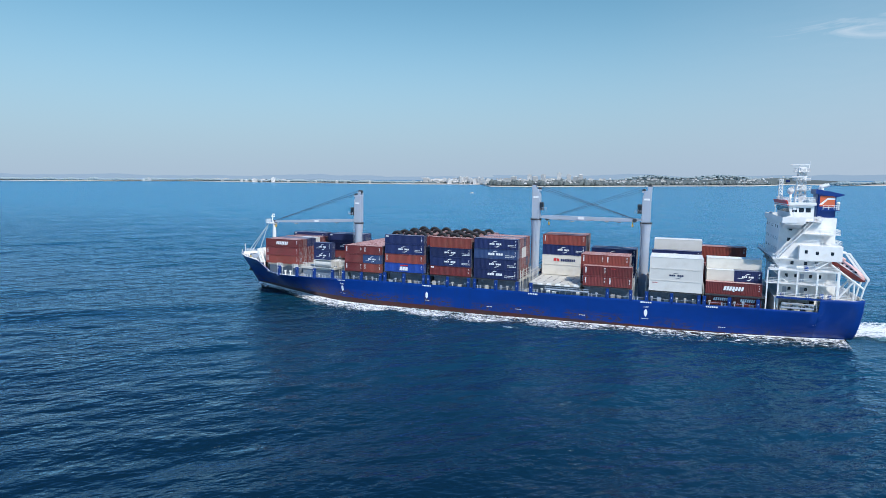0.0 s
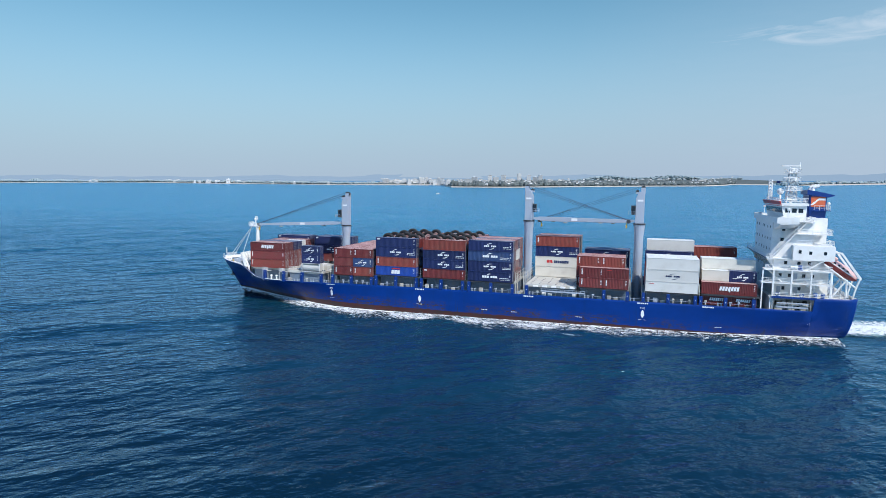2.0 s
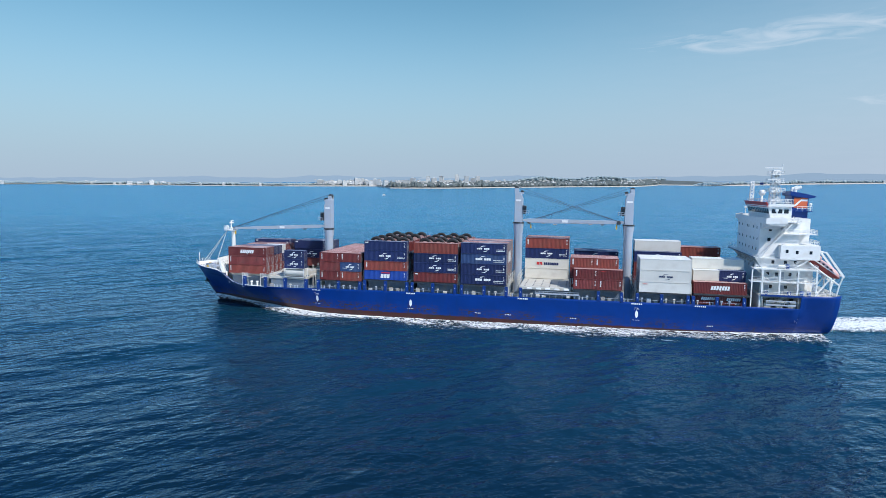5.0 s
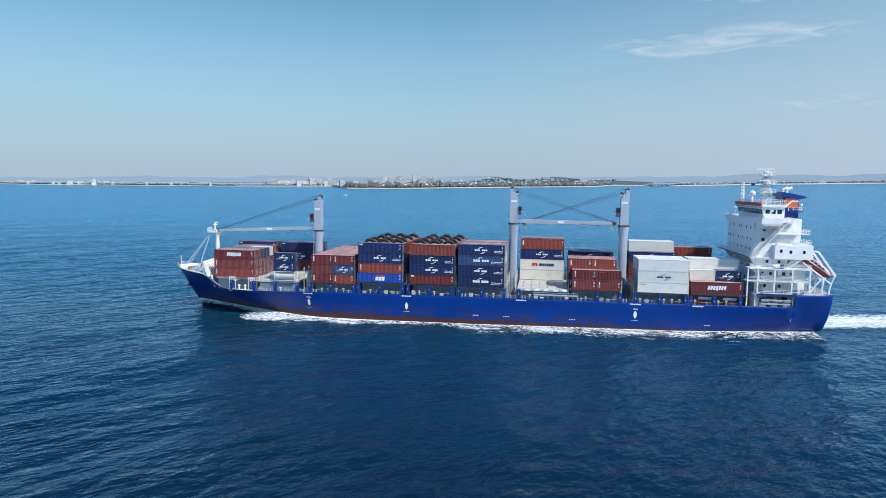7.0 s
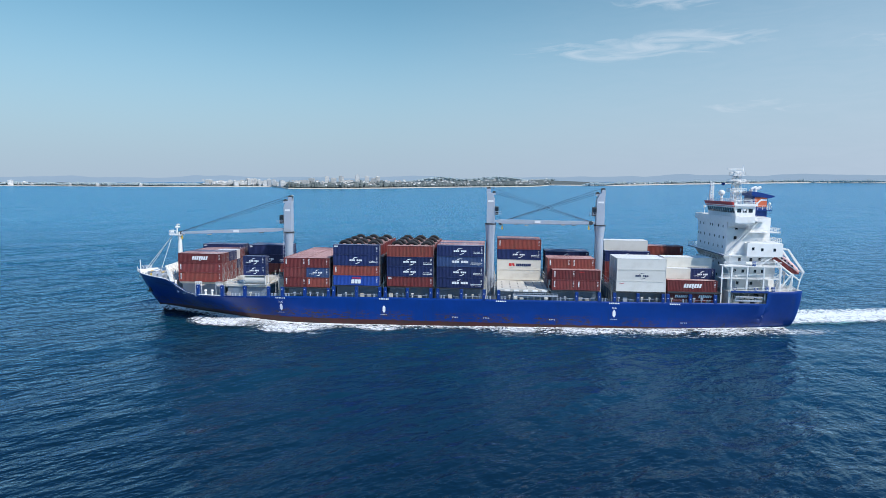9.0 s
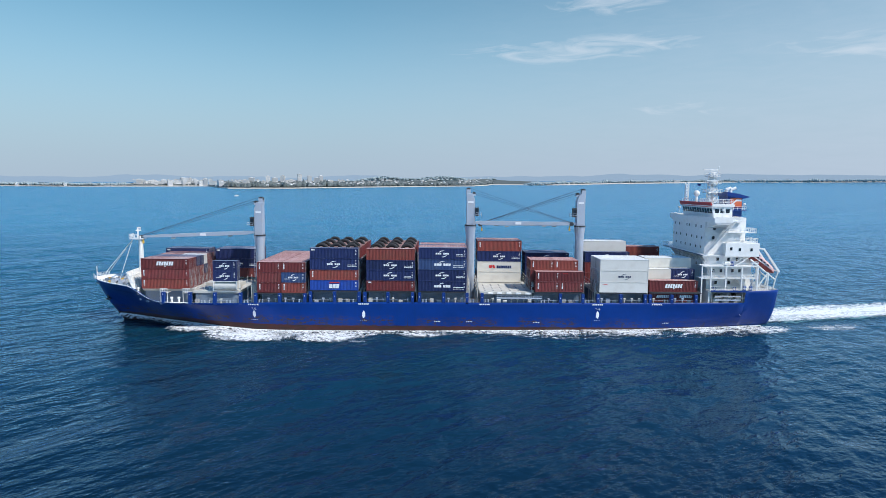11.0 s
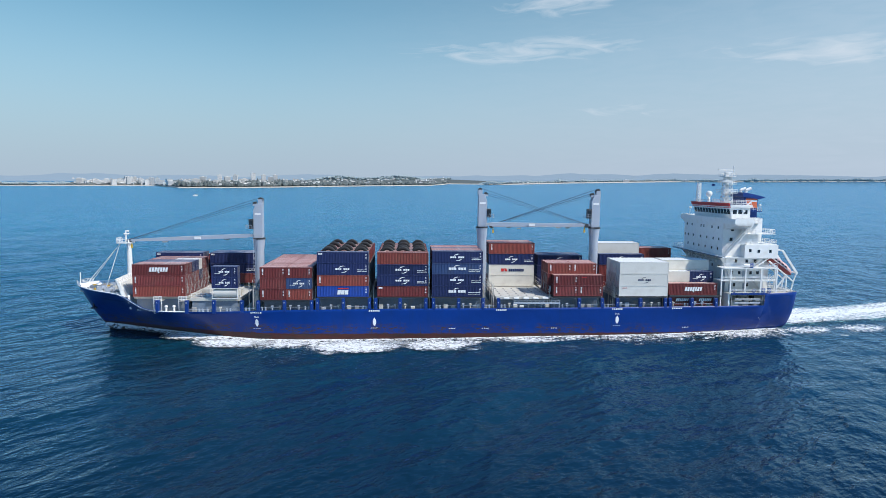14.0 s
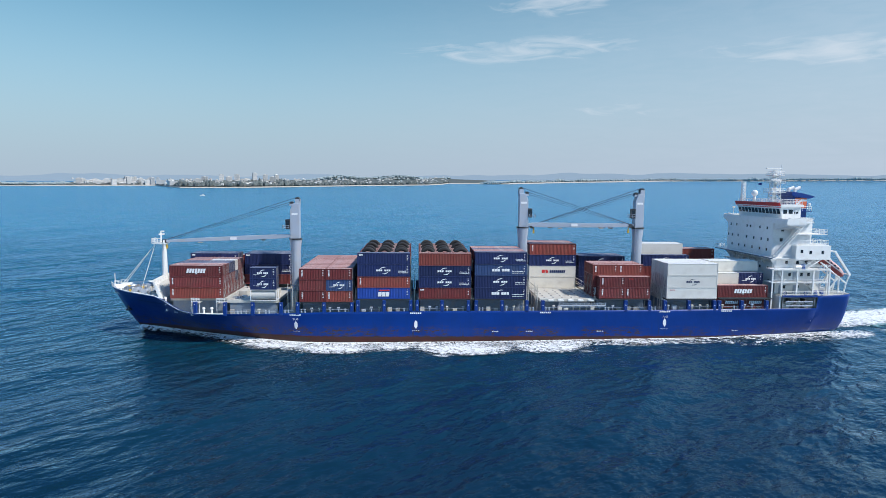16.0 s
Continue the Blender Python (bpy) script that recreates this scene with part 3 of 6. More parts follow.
def container_frame(length, height):
    bm = bmesh.new()
    c = 0.14
    for x in (0, length - c):
        for y in (0, WIDE - c):
            add_box(bm, x, x + c, y, y + c, 0.0, height)
    for y in (0, WIDE - 0.08):
        add_box(bm, c, length - c, y, y + 0.08, 0.02, 0.17)
        add_box(bm, c, length - c, y, y + 0.08, height - 0.10, height - 0.01)
    for x in (0, length - 0.08):
        add_box(bm, x, x + 0.08, c, WIDE - c, 0.02, 0.17)
        add_box(bm, x, x + 0.08, c, WIDE - c, height - 0.12, height - 0.01)
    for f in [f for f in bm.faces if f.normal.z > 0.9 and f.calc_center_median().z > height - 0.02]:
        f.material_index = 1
    return bm


def container_door(length, height):
    bm = bmesh.new()
    x = length - 0.07
    add_box(bm, x, x + 0.045, 0.15, WIDE / 2 - 0.01, 0.18, height - 0.13)
    add_box(bm, x, x + 0.045, WIDE / 2 + 0.01, WIDE - 0.15, 0.18, height - 0.13)
    return bm


def door_rods(length, height):
    x = length + 0.02
    ends = [((x, y, 0.12), (x, y, height - 0.06)) for y in (0.42, 0.95, 1.49, 2.02)]
    ends += [((x, y - 0.18, 1.15), (x, y + 0.18, 1.15)) for y in (0.55, 1.36, 1.9)]
    return bars(ends, 0.025, 5)


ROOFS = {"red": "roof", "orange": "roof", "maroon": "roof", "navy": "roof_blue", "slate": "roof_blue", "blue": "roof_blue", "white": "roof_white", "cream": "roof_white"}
WORDS = {"red": "red-brown", "orange": "orange-red", "maroon": "dark maroon", "navy": "navy blue", "slate": "faded slate-blue", "blue": "bright blue", "white": "white refrigerated", "cream": "cream-white"}


def shells(length, tall, colour):
    key = (length, tall, colour)
    if key not in SHELLS:
        L, H = LONG[length], HEIGHT[tall]
        made = []
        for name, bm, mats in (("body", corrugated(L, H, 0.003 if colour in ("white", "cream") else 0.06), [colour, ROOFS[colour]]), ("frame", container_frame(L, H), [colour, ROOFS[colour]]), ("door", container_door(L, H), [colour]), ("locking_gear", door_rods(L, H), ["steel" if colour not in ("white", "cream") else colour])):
            me = bpy.data.meshes.new(name)
            bm.to_mesh(me)
            bm.free()
            for k in mats:
                me.materials.append(M[k])
            made.append((name, me))
        SHELLS[key] = made
    return SHELLS[key]


def arc(bm, cx, cz, rx, rz, a0, a1, thick, y=-0.02, n=14):
    """A crescent that is thickest in its middle."""
    prev = None
    for i in range(n + 1):
        f = i / n
        a = radians(a0 + (a1 - a0) * f)
        t = thick * math.sin(math.pi * min(1, max(0.02, f)))
        p = [bm.verts.new((cx + (rx + s * t) * math.cos(a), y, cz + (rz + s * t) * math.sin(a))) for s in (-0.5, 0.5)]
        if prev:
            bm.faces.new((prev[0], p[0], p[1], prev[1]))
        prev = p


def glyphs(bm, x0, z0, count, w, h, gap, lean=0.0, y=-0.02):
    """A row of plain bars the size of letters."""
    for i in range(count):
        a = x0 + i * (w + gap)
        vs = [bm.verts.new(p) for p in ((a, y, z0), (a + w, y, z0), (a + w + lean * h, y, z0 + h), (a + lean * h, y, z0 + h))]
        bm.faces.new(vs)


LOGOS = {}


def logo_mesh(kind, length, height):
    key = (kind, length, height)
    if key in LOGOS:
        return LOGOS[key]
    bm = bmesh.new()
    mats = ["mark"]
    L, zc = length, height * 0.5
    if kind == "crescent":
        s = 0.75 if length < 8 else 1.0
        cx = L * 0.5
        glyphs(bm, cx - 1.75 * s, zc - 0.2, 3, 0.42 * s, 0.42, 0.07)
        glyphs(bm, cx + 0.15 * s, zc - 0.2, 3, 0.42 * s, 0.42, 0.07)
        arc(bm, cx + 0.2, zc - 0.2, 1.3 * s, 0.95, 75, 160, 0.2)
        arc(bm, cx - 0.1, zc + 0.15, 1.3 * s, 0.95, 255, 340, 0.2)
        if length > 8:
            glyphs(bm, L * 0.78, zc - 0.25, 8, 0.16, 0.16, 0.06)
            glyphs(bm, L * 0.78, zc - 0.62, 9, 0.2, 0.16, 0.06)
        else:
            glyphs(bm, 0.8, zc - 0.45, 5, 0.2, 0.14, 0.06)
    elif kind == "wordmark":
        cx = L * 0.5
        glyphs(bm, cx - 2.1, zc - 0.3, 3, 0.56, 0.6, 0.07)
        glyphs(bm, cx + 0.2, zc - 0.3, 3, 0.56, 0.6, 0.07)
        arc(bm, cx + 0.2, zc - 0.15, 1.3, 0.95, 75, 150, 0.2)
        glyphs(bm, L * 0.72, zc - 0.35, 10, 0.2, 0.18, 0.06)
        glyphs(bm, L * 0.72, zc - 0.75, 10, 0.22, 0.12, 0.06)
    elif kind == "slanted":
        glyphs(bm, L * 0.5 - 2.2, zc - 0.45, 7, 0.5, 1.0, 0.13, 0.22)
        glyphs(bm, L * 0.5 - 0.1, zc - 0.75, 1, 0.35, 0.25, 0)
    elif kind == "slanted_dim":
        glyphs(bm, L * 0.28 - 1.6, zc - 0.25, 7, 0.36, 0.7, 0.1, 0.22)
        glyphs(bm, L * 0.76 - 1.6, zc - 0.25, 7, 0.36, 0.7, 0.1, 0.22)
    elif kind == "block":
        mats = ["mark", "logo_red"]
        glyphs(bm, L * 0.5 - 1.35, zc - 0.75, 3, 0.78, 1.05, 0.1, 0.12)
        n = len(bm.faces)
        glyphs(bm, L * 0.5 - 1.15, zc + 0.55, 1, 2.5, 0.28, 0, 0.0)
        bm.faces.ensure_lookup_table()
        bm.faces[n].material_index = 1
    elif kind == "emblem":
        mats = ["navy", "logo_red"]
        glyphs(bm, L * 0.44, zc - 0.35, 8, 0.42, 0.72, 0.1)
        n = len(bm.faces)
        glyphs(bm, L * 0.27, zc - 0.35, 1, 0.8, 0.8, 0)
        glyphs(bm, L * 0.36, zc - 0.35, 1, 0.6, 0.8, 0, -0.3)
        bm.faces.ensure_lookup_table()
        for f in bm.faces[n:]:
            f.material_index = 1
    elif kind == "corner":
        glyphs(bm, 0.35, height - 0.62, 3, 0.26, 0.36, 0.05)
    elif kind == "upright":
        for i in range(5):
            glyphs(bm, 0.55, height - 0.6 - i * 0.3, 1, 0.3, 0.22, 0)
    elif kind == "reefer":
        mats = ["navy"]
        cx = L * 0.52
        glyphs(bm, cx - 1.7, zc - 0.2, 3, 0.40, 0.38, 0.08)
        glyphs(bm, cx + 0.15, zc - 0.2, 3, 0.40, 0.38, 0.08)
        arc(bm, cx + 0.2, zc - 0.2, 1.3, 0.85, 75, 160, 0.12)
        arc(bm, cx - 0.1, zc + 0.1, 1.3, 0.85, 255, 340, 0.12)
    elif kind == "tag":
        mats = ["logo_red"]
        glyphs(bm, 0.8, height - 0.6, 6, 0.16, 0.16, 0.04)
    # identification marks near the door end
    if kind not in ("emblem", "reefer", "tag"):
        for i in range(4):
            glyphs(bm, L - 0.75, height - 0.55 - i * 0.36, 1, 0.3, 0.12, 0)
    me = bpy.data.meshes.new("marking")
    bm.to_mesh(me)
    bm.free()
    for k in mats:
        me.materials.append(M[k])
    LOGOS[key] = me
    return me


def container(x, y, z, length, tall, colour, logo="", group="containers on deck"):
    L, H = LONG[length], HEIGHT[tall]
    name = "reefer_container" if colour in ("white", "cream") else "shipping_container"
    size = "forty-foot" if length == 40 else "twenty-foot"
    what = {"crescent": " with white crescent marking", "wordmark": " with bold white marking", "slanted": " with slanted white marking", "block": " with white and red marking", "emblem": " with red emblem and dark marking", "reefer": " with thin dark marking"}.get(logo, "")
    c = tagged(new(name), f"{WORDS[colour]} {size} container{what}, stacked on deck", "container", group)
    for n, me in shells(length, tall, colour):
        ob = mesh_part(n, me, None, c)
        if n == "locking_gear":
            tagged(ob, kind="stuff")
    if logo:
        tagged(mesh_part("marking", logo_mesh(logo, L, H), None, c), kind="stuff")
    ride(c, Matrix.Translation((x, y, z)))
    return c


PITCH = 2.5
rnd = random.Random(7)


def any_colour(weights="red red red maroon orange navy navy slate"):
    return rnd.choice(weights.split())


def stack(x, y, z, length, tiers):
    """One stack; tiers: (colour, logo, height) from the bottom up."""
    for colour, logo, tall in tiers:
        container(x, y, z, length, tall, colour, logo)
        z += HEIGHT[tall] + 0.015
    return z


# foremost bay, set in from the side where the hull narrows
stack(-43.8, 2.45, -0.45, 40, [("orange", "upright", 8), ("red", "upright", 8), ("maroon", "slanted", 8)])
for k in range(1, 10):
    n = 3
    cols = [(any_colour("red red orange maroon navy"), "", 8) for _ in range(n)]
    if k == 4:
        cols = cols[:2]
        stack(-37.7, 2.45 + k * 2.5, -0.45 + 5.21, 20, [("white", "", 8)])
        stack(-43.8, 2.45 + k * 2.5, -0.45 + 5.21, 20, [("red", "", 8)])
    far = k in (7, 8)
    if far:
        cols = [("red", "", 9), ("orange", "", 9), ("navy", "corner", 9)]
    stack(-45.3 if far else -43.8, 2.45 + k * 2.5, -0.45, 40, cols)
# twenty-foot stack abeam of the forward crane, over a tank container
z_tank = -0.75
stack(-25.0, 1.3, z_tank + 2.6, 20, [("navy", "crescent", 8), ("navy", "crescent", 8)])
# starboard stacks beside the forward crane
for k in (8, 9, 10):
    stack(-31.4, k * PITCH + 0.4, 0.1, 40, [("red", "", 8), ("navy", "crescent", 8), ("navy", "corner", 9)])
# two twenty-foot bays, three high across the ship
for x, port in ((-13.4, [("maroon", "upright", 8), ("red", "", 8), ("maroon", "upright", 8)]), (-7.25, [("orange", "upright", 8), ("slate", "crescent", 8), ("maroon", "upright", 8)])):
    stack(x, 0, -0.75, 20, port)
    for k in range(1, 11):
        stack(x, k * PITCH, -0.75, 20, [(any_colour("red red maroon orange"), "", 8) for _ in range(3)])
# bays with tyre racks
stack(0, 0, 0, 40, [("blue", "block", 8), ("orange", "upright", 8), ("navy", "crescent", 9), ("navy", "corner", 8)])
stack(14.25, 0, 0, 40, [("maroon", "corner", 8), ("navy", "crescent", 8), ("navy", "crescent", 8), ("orange", "", 9)])
for x in (0, 14.25):
    for k in range(1, 11):
        stack(x, k * PITCH, 0, 40, [(any_colour(), "", 8) for _ in range(3)])
# all-blue bay
stack(27.35, 0, 0, 40, [("navy", "wordmark", 8), ("navy", "crescent", 9), ("slate", "wordmark", 8), ("navy", "crescent", 9)])
for k in range(1, 6):
    stack(27.35, k * PITCH, 0, 40, [(any_colour("red orange navy maroon"), "", 9), (any_colour("red orange navy"), "", 8), (any_colour("red orange white"), "", 9), (any_colour("red red orange navy"), "", 8)])
# inboard stack behind the bare hatch cover
stack(43.1, 15.5, 0, 40, [("cream", "", 9), ("cream", "emblem", 9), ("navy", "crescent", 9), ("orange", "upright", 9)])
for k in (1, 2, 3):
    stack(43.1, 15.5 + k * PITCH, 0, 40, [("red", "", 9), ("white", "", 9), ("red", "", 9), ("red", "", 9)])
# twenty-foot bays before the after crane
for x, lo in ((56.7, "upright"), (62.8, "tag")):
    stack(x + 0.3, 0, 0.1, 20, [("red", "upright", 8), ("maroon", lo, 8)])
    for k in (1, 2, 3):
        stack(x - 0.7, k * PITCH, 0.1, 20, [("maroon", "upright", 8), ("red", "", 8), ("orange", "upright", 8)])
for k in (7, 8, 9):
    stack(56.7, k * PITCH, 0.1, 40, [("navy", "crescent", 8), ("navy", "crescent", 8), ("navy", "crescent", 9)])
# white reefers
for k in range(0, 4):
    stack(73.2, k * PITCH, 0.1, 40, [("white", "tag", 8), ("white", "reefer", 9), ("white", "", 9)])
stack(73.0, 15.2, 0.1, 40, [("red", "", 9), ("red", "", 9), ("navy", "crescent", 9)])
for k in (7, 8):
    stack(73.4, 2.6 + k * PITCH, 0.1, 40, [("red", "", 8), ("navy", "", 9), ("navy", "", 9), ("white", "", 9)])
# aftermost bay against the superstructure
stack(86.2, 1.0, -2.35, 40, [("maroon", "slanted_dim", 8), ("maroon", "slanted", 9)])
stack(86.4, 3.6, 0.3, 20, [("maroon", "", 8), ("cream", "", 9)])
stack(92.5, 3.6, 0.3, 20, [("maroon", "", 8), ("navy", "crescent", 9)])
for k in (2, 3):
    stack(86.4, 1.2 + k * PITCH, 0.3, 40, [("red", "", 8), ("cream", "", 9), ("cream" if k == 2 else "white", "", 8)])
for k in (4, 5, 6, 7):
    stack(86.4, 1.2 + k * PITCH, 0.3, 40, [("red", "", 8)] * (1 if k == 6 else 2))
for k in (0, 1):
    stack(84.8, 25.2 + k * 2.5, 0.8, 40, [("red", "", 9), ("maroon", "", 9), ("orange", "upright", 9)])


# ---- tank container and tyres ----
def tank_container(x, y, z):
    c = tagged(new("tank_container"), "white cylindrical tank container in a steel frame, under blue containers", "container")
    bm = bmesh.new()
    bmesh.ops.create_cone(bm, cap_ends=True, segments=28, radius1=1.12, radius2=1.12, depth=5.6, matrix=Matrix.Translation((3.03, 1.22, 1.28)) @ pose(0, 0, 0, 0, 90, 0))
    part("tank", bm, "white", c, smooth=False)
    bm = bmesh.new()
    for px in (0, 5.94):
        for py in (0, 2.32):
            add_box(bm, px, px + 0.12, py, py + 0.12, 0, 2.58)
    for py in (0, 2.32):
        for pz in (0, 2.46):
            add_box(bm, 0.1, 5.95, py, py + 0.12, pz, pz + 0.12)
    part("frame", bm, "ship_white", c)
    ride(c, Matrix.Translation((x, y, z)))


tank_container(-25.0, 1.3, z_tank)


def tyre_mesh():
    """Big earthmover tyre standing on its tread, axle along y."""
    prof = [(0.95, -0.42), (1.3, -0.56), (1.62, -0.56), (1.78, -0.42), (1.8, 0.0), (1.78, 0.42), (1.62, 0.56), (1.3, 0.56), (0.95, 0.42)]
    n = 40
    bm = bmesh.new()
    rings = []
    for i in range(n):
        a = 2 * math.pi * i / n
        lug = 0.07 if i % 2 else 0.0
        rings.append([bm.verts.new(((r - (lug if r > 1.7 else 0)) * math.cos(a), y, (r - (lug if r > 1.7 else 0)) * math.sin(a))) for r, y in prof])
    for i in range(n):
        a, b = rings[i], rings[(i + 1) % n]
        for j in range(len(prof)):
            k = (j + 1) % len(prof)
            bm.faces.new((a[j], a[k], b[k], b[j]))
    bmesh.ops.recalc_face_normals(bm, faces=bm.faces)
    me = bpy.data.meshes.new("giant_tyre")
    bm.to_mesh(me)
    bm.free()
    me.materials.append(M["rubber"])
    for p in me.polygons:
        p.use_smooth = True
    return me


def flat_rack(x, y, z):
    f = tagged(new("flat_rack"), "red-painted flat rack container carrying big tyres", "container", "flat racks")
    part("base", box(0, 12.19, 0, 2.44, 0, 0.35), "red", f)
    for px in (0, 11.95):
        bm = bmesh.new()
        add_box(bm, px, px + 0.24, 0, 0.24, 0.35, 2.6)
        add_box(bm, px, px + 0.24, 2.2, 2.44, 0.35, 2.6)
        add_box(bm, px + 0.05, px + 0.19, 0.24, 2.2, 0.35, 2.45)
        part("end_wall", bm, "red", f)
    for py in (0.0, 2.32):
        part("side_beam", box(0.24, 11.95, py, py + 0.12, 2.42, 2.6), "roof", f)
    ride(f, Matrix.Translation((x, y, z)))


TYRE = tyre_mesh()


def tyre(x, y, z, lean):
    t = tagged(new("giant_tyre", TYRE), "black earthmover tyre standing upright on a flat rack", "tyre", "giant tyres")
    ride(t, Matrix.Translation((x, y, z)) @ pose(0, 0, 0, lean, rnd.uniform(0, 40), rnd.uniform(-4, 4)))


rack_z = 3 * (2.591 + 0.015)
for bx in (0, 14.25):
    for k in range(1, 11):
        flat_rack(bx, k * PITCH, rack_z)
        if k in (1, 3, 6, 9):
            for i in range(3):
                tyre(bx + 2.2 + i * 3.9 + rnd.uniform(-0.1, 0.1), k * PITCH + 1.22, rack_z + 0.35 + 1.8, rnd.uniform(-8, 8))


for i in range(3):
    tyre(88.6 + i * 3.8, 21.2 - 3.75, 0.3 + 2.61 + 0.35 + 1.8, 4)
flat_rack(86.4, 16.2, 0.3 + 2.61)

# ---- cranes ----
def deck_crane(x, reach, top, base, turn_z, jib_end, slew=0.0):
    """Pedestal crane; its stowed jib lies along the ship, forward or aft."""
    s = 1 if reach > 0 else -1
    bm = bmesh.new()
    bmesh.ops.create_cone(bm, cap_ends=True, segments=20, radius1=1.18, radius2=1.18, depth=turn_z - 3.2 - base, matrix=Matrix.Translation((x, CENTRE, (turn_z - 3.2 + base) / 2)))
    bmesh.ops.create_cone(bm, cap_ends=True, segments=20, radius1=1.18, radius2=1.5, depth=3.0, matrix=Matrix.Translation((x, CENTRE, turn_z - 1.7)))
    crane = part("deck_crane", bm, "crane", SHIP, "grey-white pedestal deck crane with stowed jib")
    bm = bmesh.new()
    bmesh.ops.create_cone(bm, cap_ends=True, segments=24, radius1=1.62, radius2=1.62, depth=0.35, matrix=Matrix.Translation((x, CENTRE, turn_z)))
    part("slewing_ring", bm, "dark", crane)
    tower = prism([(x - s * 1.1, turn_z + 0.17), (x + s * 1.15, turn_z + 0.17), (x + s * 1.15, top - 3.4), (x + s * 0.5, top - 1.6), (x - s * 1.1, top - 1.6)], CENTRE - 1.08, CENTRE + 1.08)
    bmesh.ops.bevel(tower, geom=list(tower.edges), offset=0.06, segments=1, affect="EDGES")
    part("tower", tower, "crane", crane)
    part("warning_plate", box(x - 0.75, x + 0.75, CENTRE - 1.12, CENTRE - 1.085, turn_z + 6.1, turn_z + 6.6), "mark", crane)
    head = bmesh.new()
    add_box(head, x - s * 1.2, x - s * 0.1, CENTRE - 0.9, CENTRE - 0.7, top - 2.2, top - 0.5)
    add_box(head, x - s * 1.2, x - s * 0.1, CENTRE + 0.7, CENTRE + 0.9, top - 2.2, top - 0.5)
    add_box(head, x + s * 0.3, x + s * 1.3, CENTRE - 0.7, CENTRE + 0.7, top - 2.2, top - 1.7)
    part("crane_head", head, "crane", crane)
    for dx, dz, r in ((-0.65, -0.55, 0.55), (0.85, -1.55, 0.45)):
        bm = bmesh.new()
        bmesh.ops.create_cone(bm, cap_ends=True, segments=16, radius1=r, radius2=r, depth=1.3, matrix=Matrix.Translation((x + s * dx, CENTRE, top + dz)) @ pose(0, 0, 0, 90, 0, 0))
        part("sheave", bm, "dark", crane)
    cab = bmesh.new()
    add_box(cab, x + s * 1.2, x + s * 2.2, CENTRE - 1.3, CENTRE - 0.2, turn_z + 2.6, turn_z + 4.9, 0.08)
    part("operator_cab", cab, "dark", crane)
    part("cab_window", box(x + s * 1.3, x + s * 2.1, CENTRE - 1.34, CENTRE - 1.3, turn_z + 3.2, turn_z + 4.6), "glass", crane)
    part("cab_platform", bars(rail_bars([(x + s * 1.3, CENTRE - 1.8, turn_z + 2.5), (x + s * 2.9, CENTRE - 1.8, turn_z + 2.5), (x + s * 2.9, CENTRE, turn_z + 2.5)], 1.0, 2, 0.8), 0.035, 5), "crane", crane)
    # ladder up the pedestal
    lx, ly = x + s * 0.9, CENTRE - 1.55
    rungs = [((lx - 0.25, ly, base), (lx - 0.25, ly, turn_z + 2)), ((lx + 0.25, ly, base), (lx + 0.25, ly, turn_z + 2))]
    rungs += [((lx - 0.25, ly, base + 0.4 * i), (lx + 0.25, ly, base + 0.4 * i)) for i in range(int((turn_z + 2 - base) / 0.4))]
    part("ladder", bars(rungs, 0.03, 4), "crane", crane)
    # jib: tapered box girder
    jx, jz = jib_end
    a = Vector((x + s * 1.3, CENTRE, turn_z + 0.75))
    e = Vector((jx, CENTRE + slew, jz))
    bm = bmesh.new()
    rows = []
    for f, hh, ww in ((0, 0.25, 1.0), (0.06, 0.45, 0.9), (0.3, 0.50, 0.75), (0.8, 0.38, 0.55), (0.97, 0.26, 0.45), (1, 0.18, 0.45)):
        p = a.lerp(e, f)
        rows.append([bm.verts.new(p + Vector((0, sy * ww, sz * hh))) for sy, sz in ((-1, -1), (1, -1), (1, 1), (-1, 1))])
    for p, q in zip(rows, rows[1:]):
        for i in range(4):
            bm.faces.new((p[i], p[(i + 1) % 4], q[(i + 1) % 4], q[i]))
    bm.faces.new(rows[0])
    bm.faces.new(rows[-1][::-1])
    bmesh.ops.recalc_face_normals(bm, faces=bm.faces)
    jib = part("jib", bm, "crane", crane)
    mid = a.lerp(e, 0.45)
    part("jib_plate", box(mid.x - 0.8, mid.x + 0.8, mid.y - 0.95, mid.y - 0.82, mid.z - 0.35, mid.z + 0.35), "mark", crane)
    for f in (0.22, 0.72):
        q = a.lerp(e, f)
        part("jib_lamp", box(q.x - 0.5, q.x + 0.5, q.y - 0.5, q.y + 0.5, q.z - 0.85, q.z - 0.6), "steel", crane)
    bm = bmesh.new()
    bmesh.ops.create_cone(bm, cap_ends=True, segments=16, radius1=0.55, radius2=0.55, depth=0.9, matrix=Matrix.Translation(e + Vector((s * 0.1, 0, -0.1))) @ pose(0, 0, 0, 90, 0, 0))
    part("jib_sheave", bm, "dark", crane)
    hook = bars([(e + Vector((-s * 0.4, 0, -0.5)), e + Vector((-s * 0.4, 0, -1.6)))], 0.12)
    add_box(hook, e.x - s * 0.4 - 0.2, e.x - s * 0.4 + 0.2, e.y - 0.2, e.y + 0.2, e.z - 1.9, e.z - 1.1)
    part("hook_block", hook, "yellow", crane)
    # luffing and hoisting wires
    p1, p2 = Vector((x - s * 0.4, CENTRE, top - 0.1)), Vector((x + s * 0.9, CENTRE, top - 1.2))
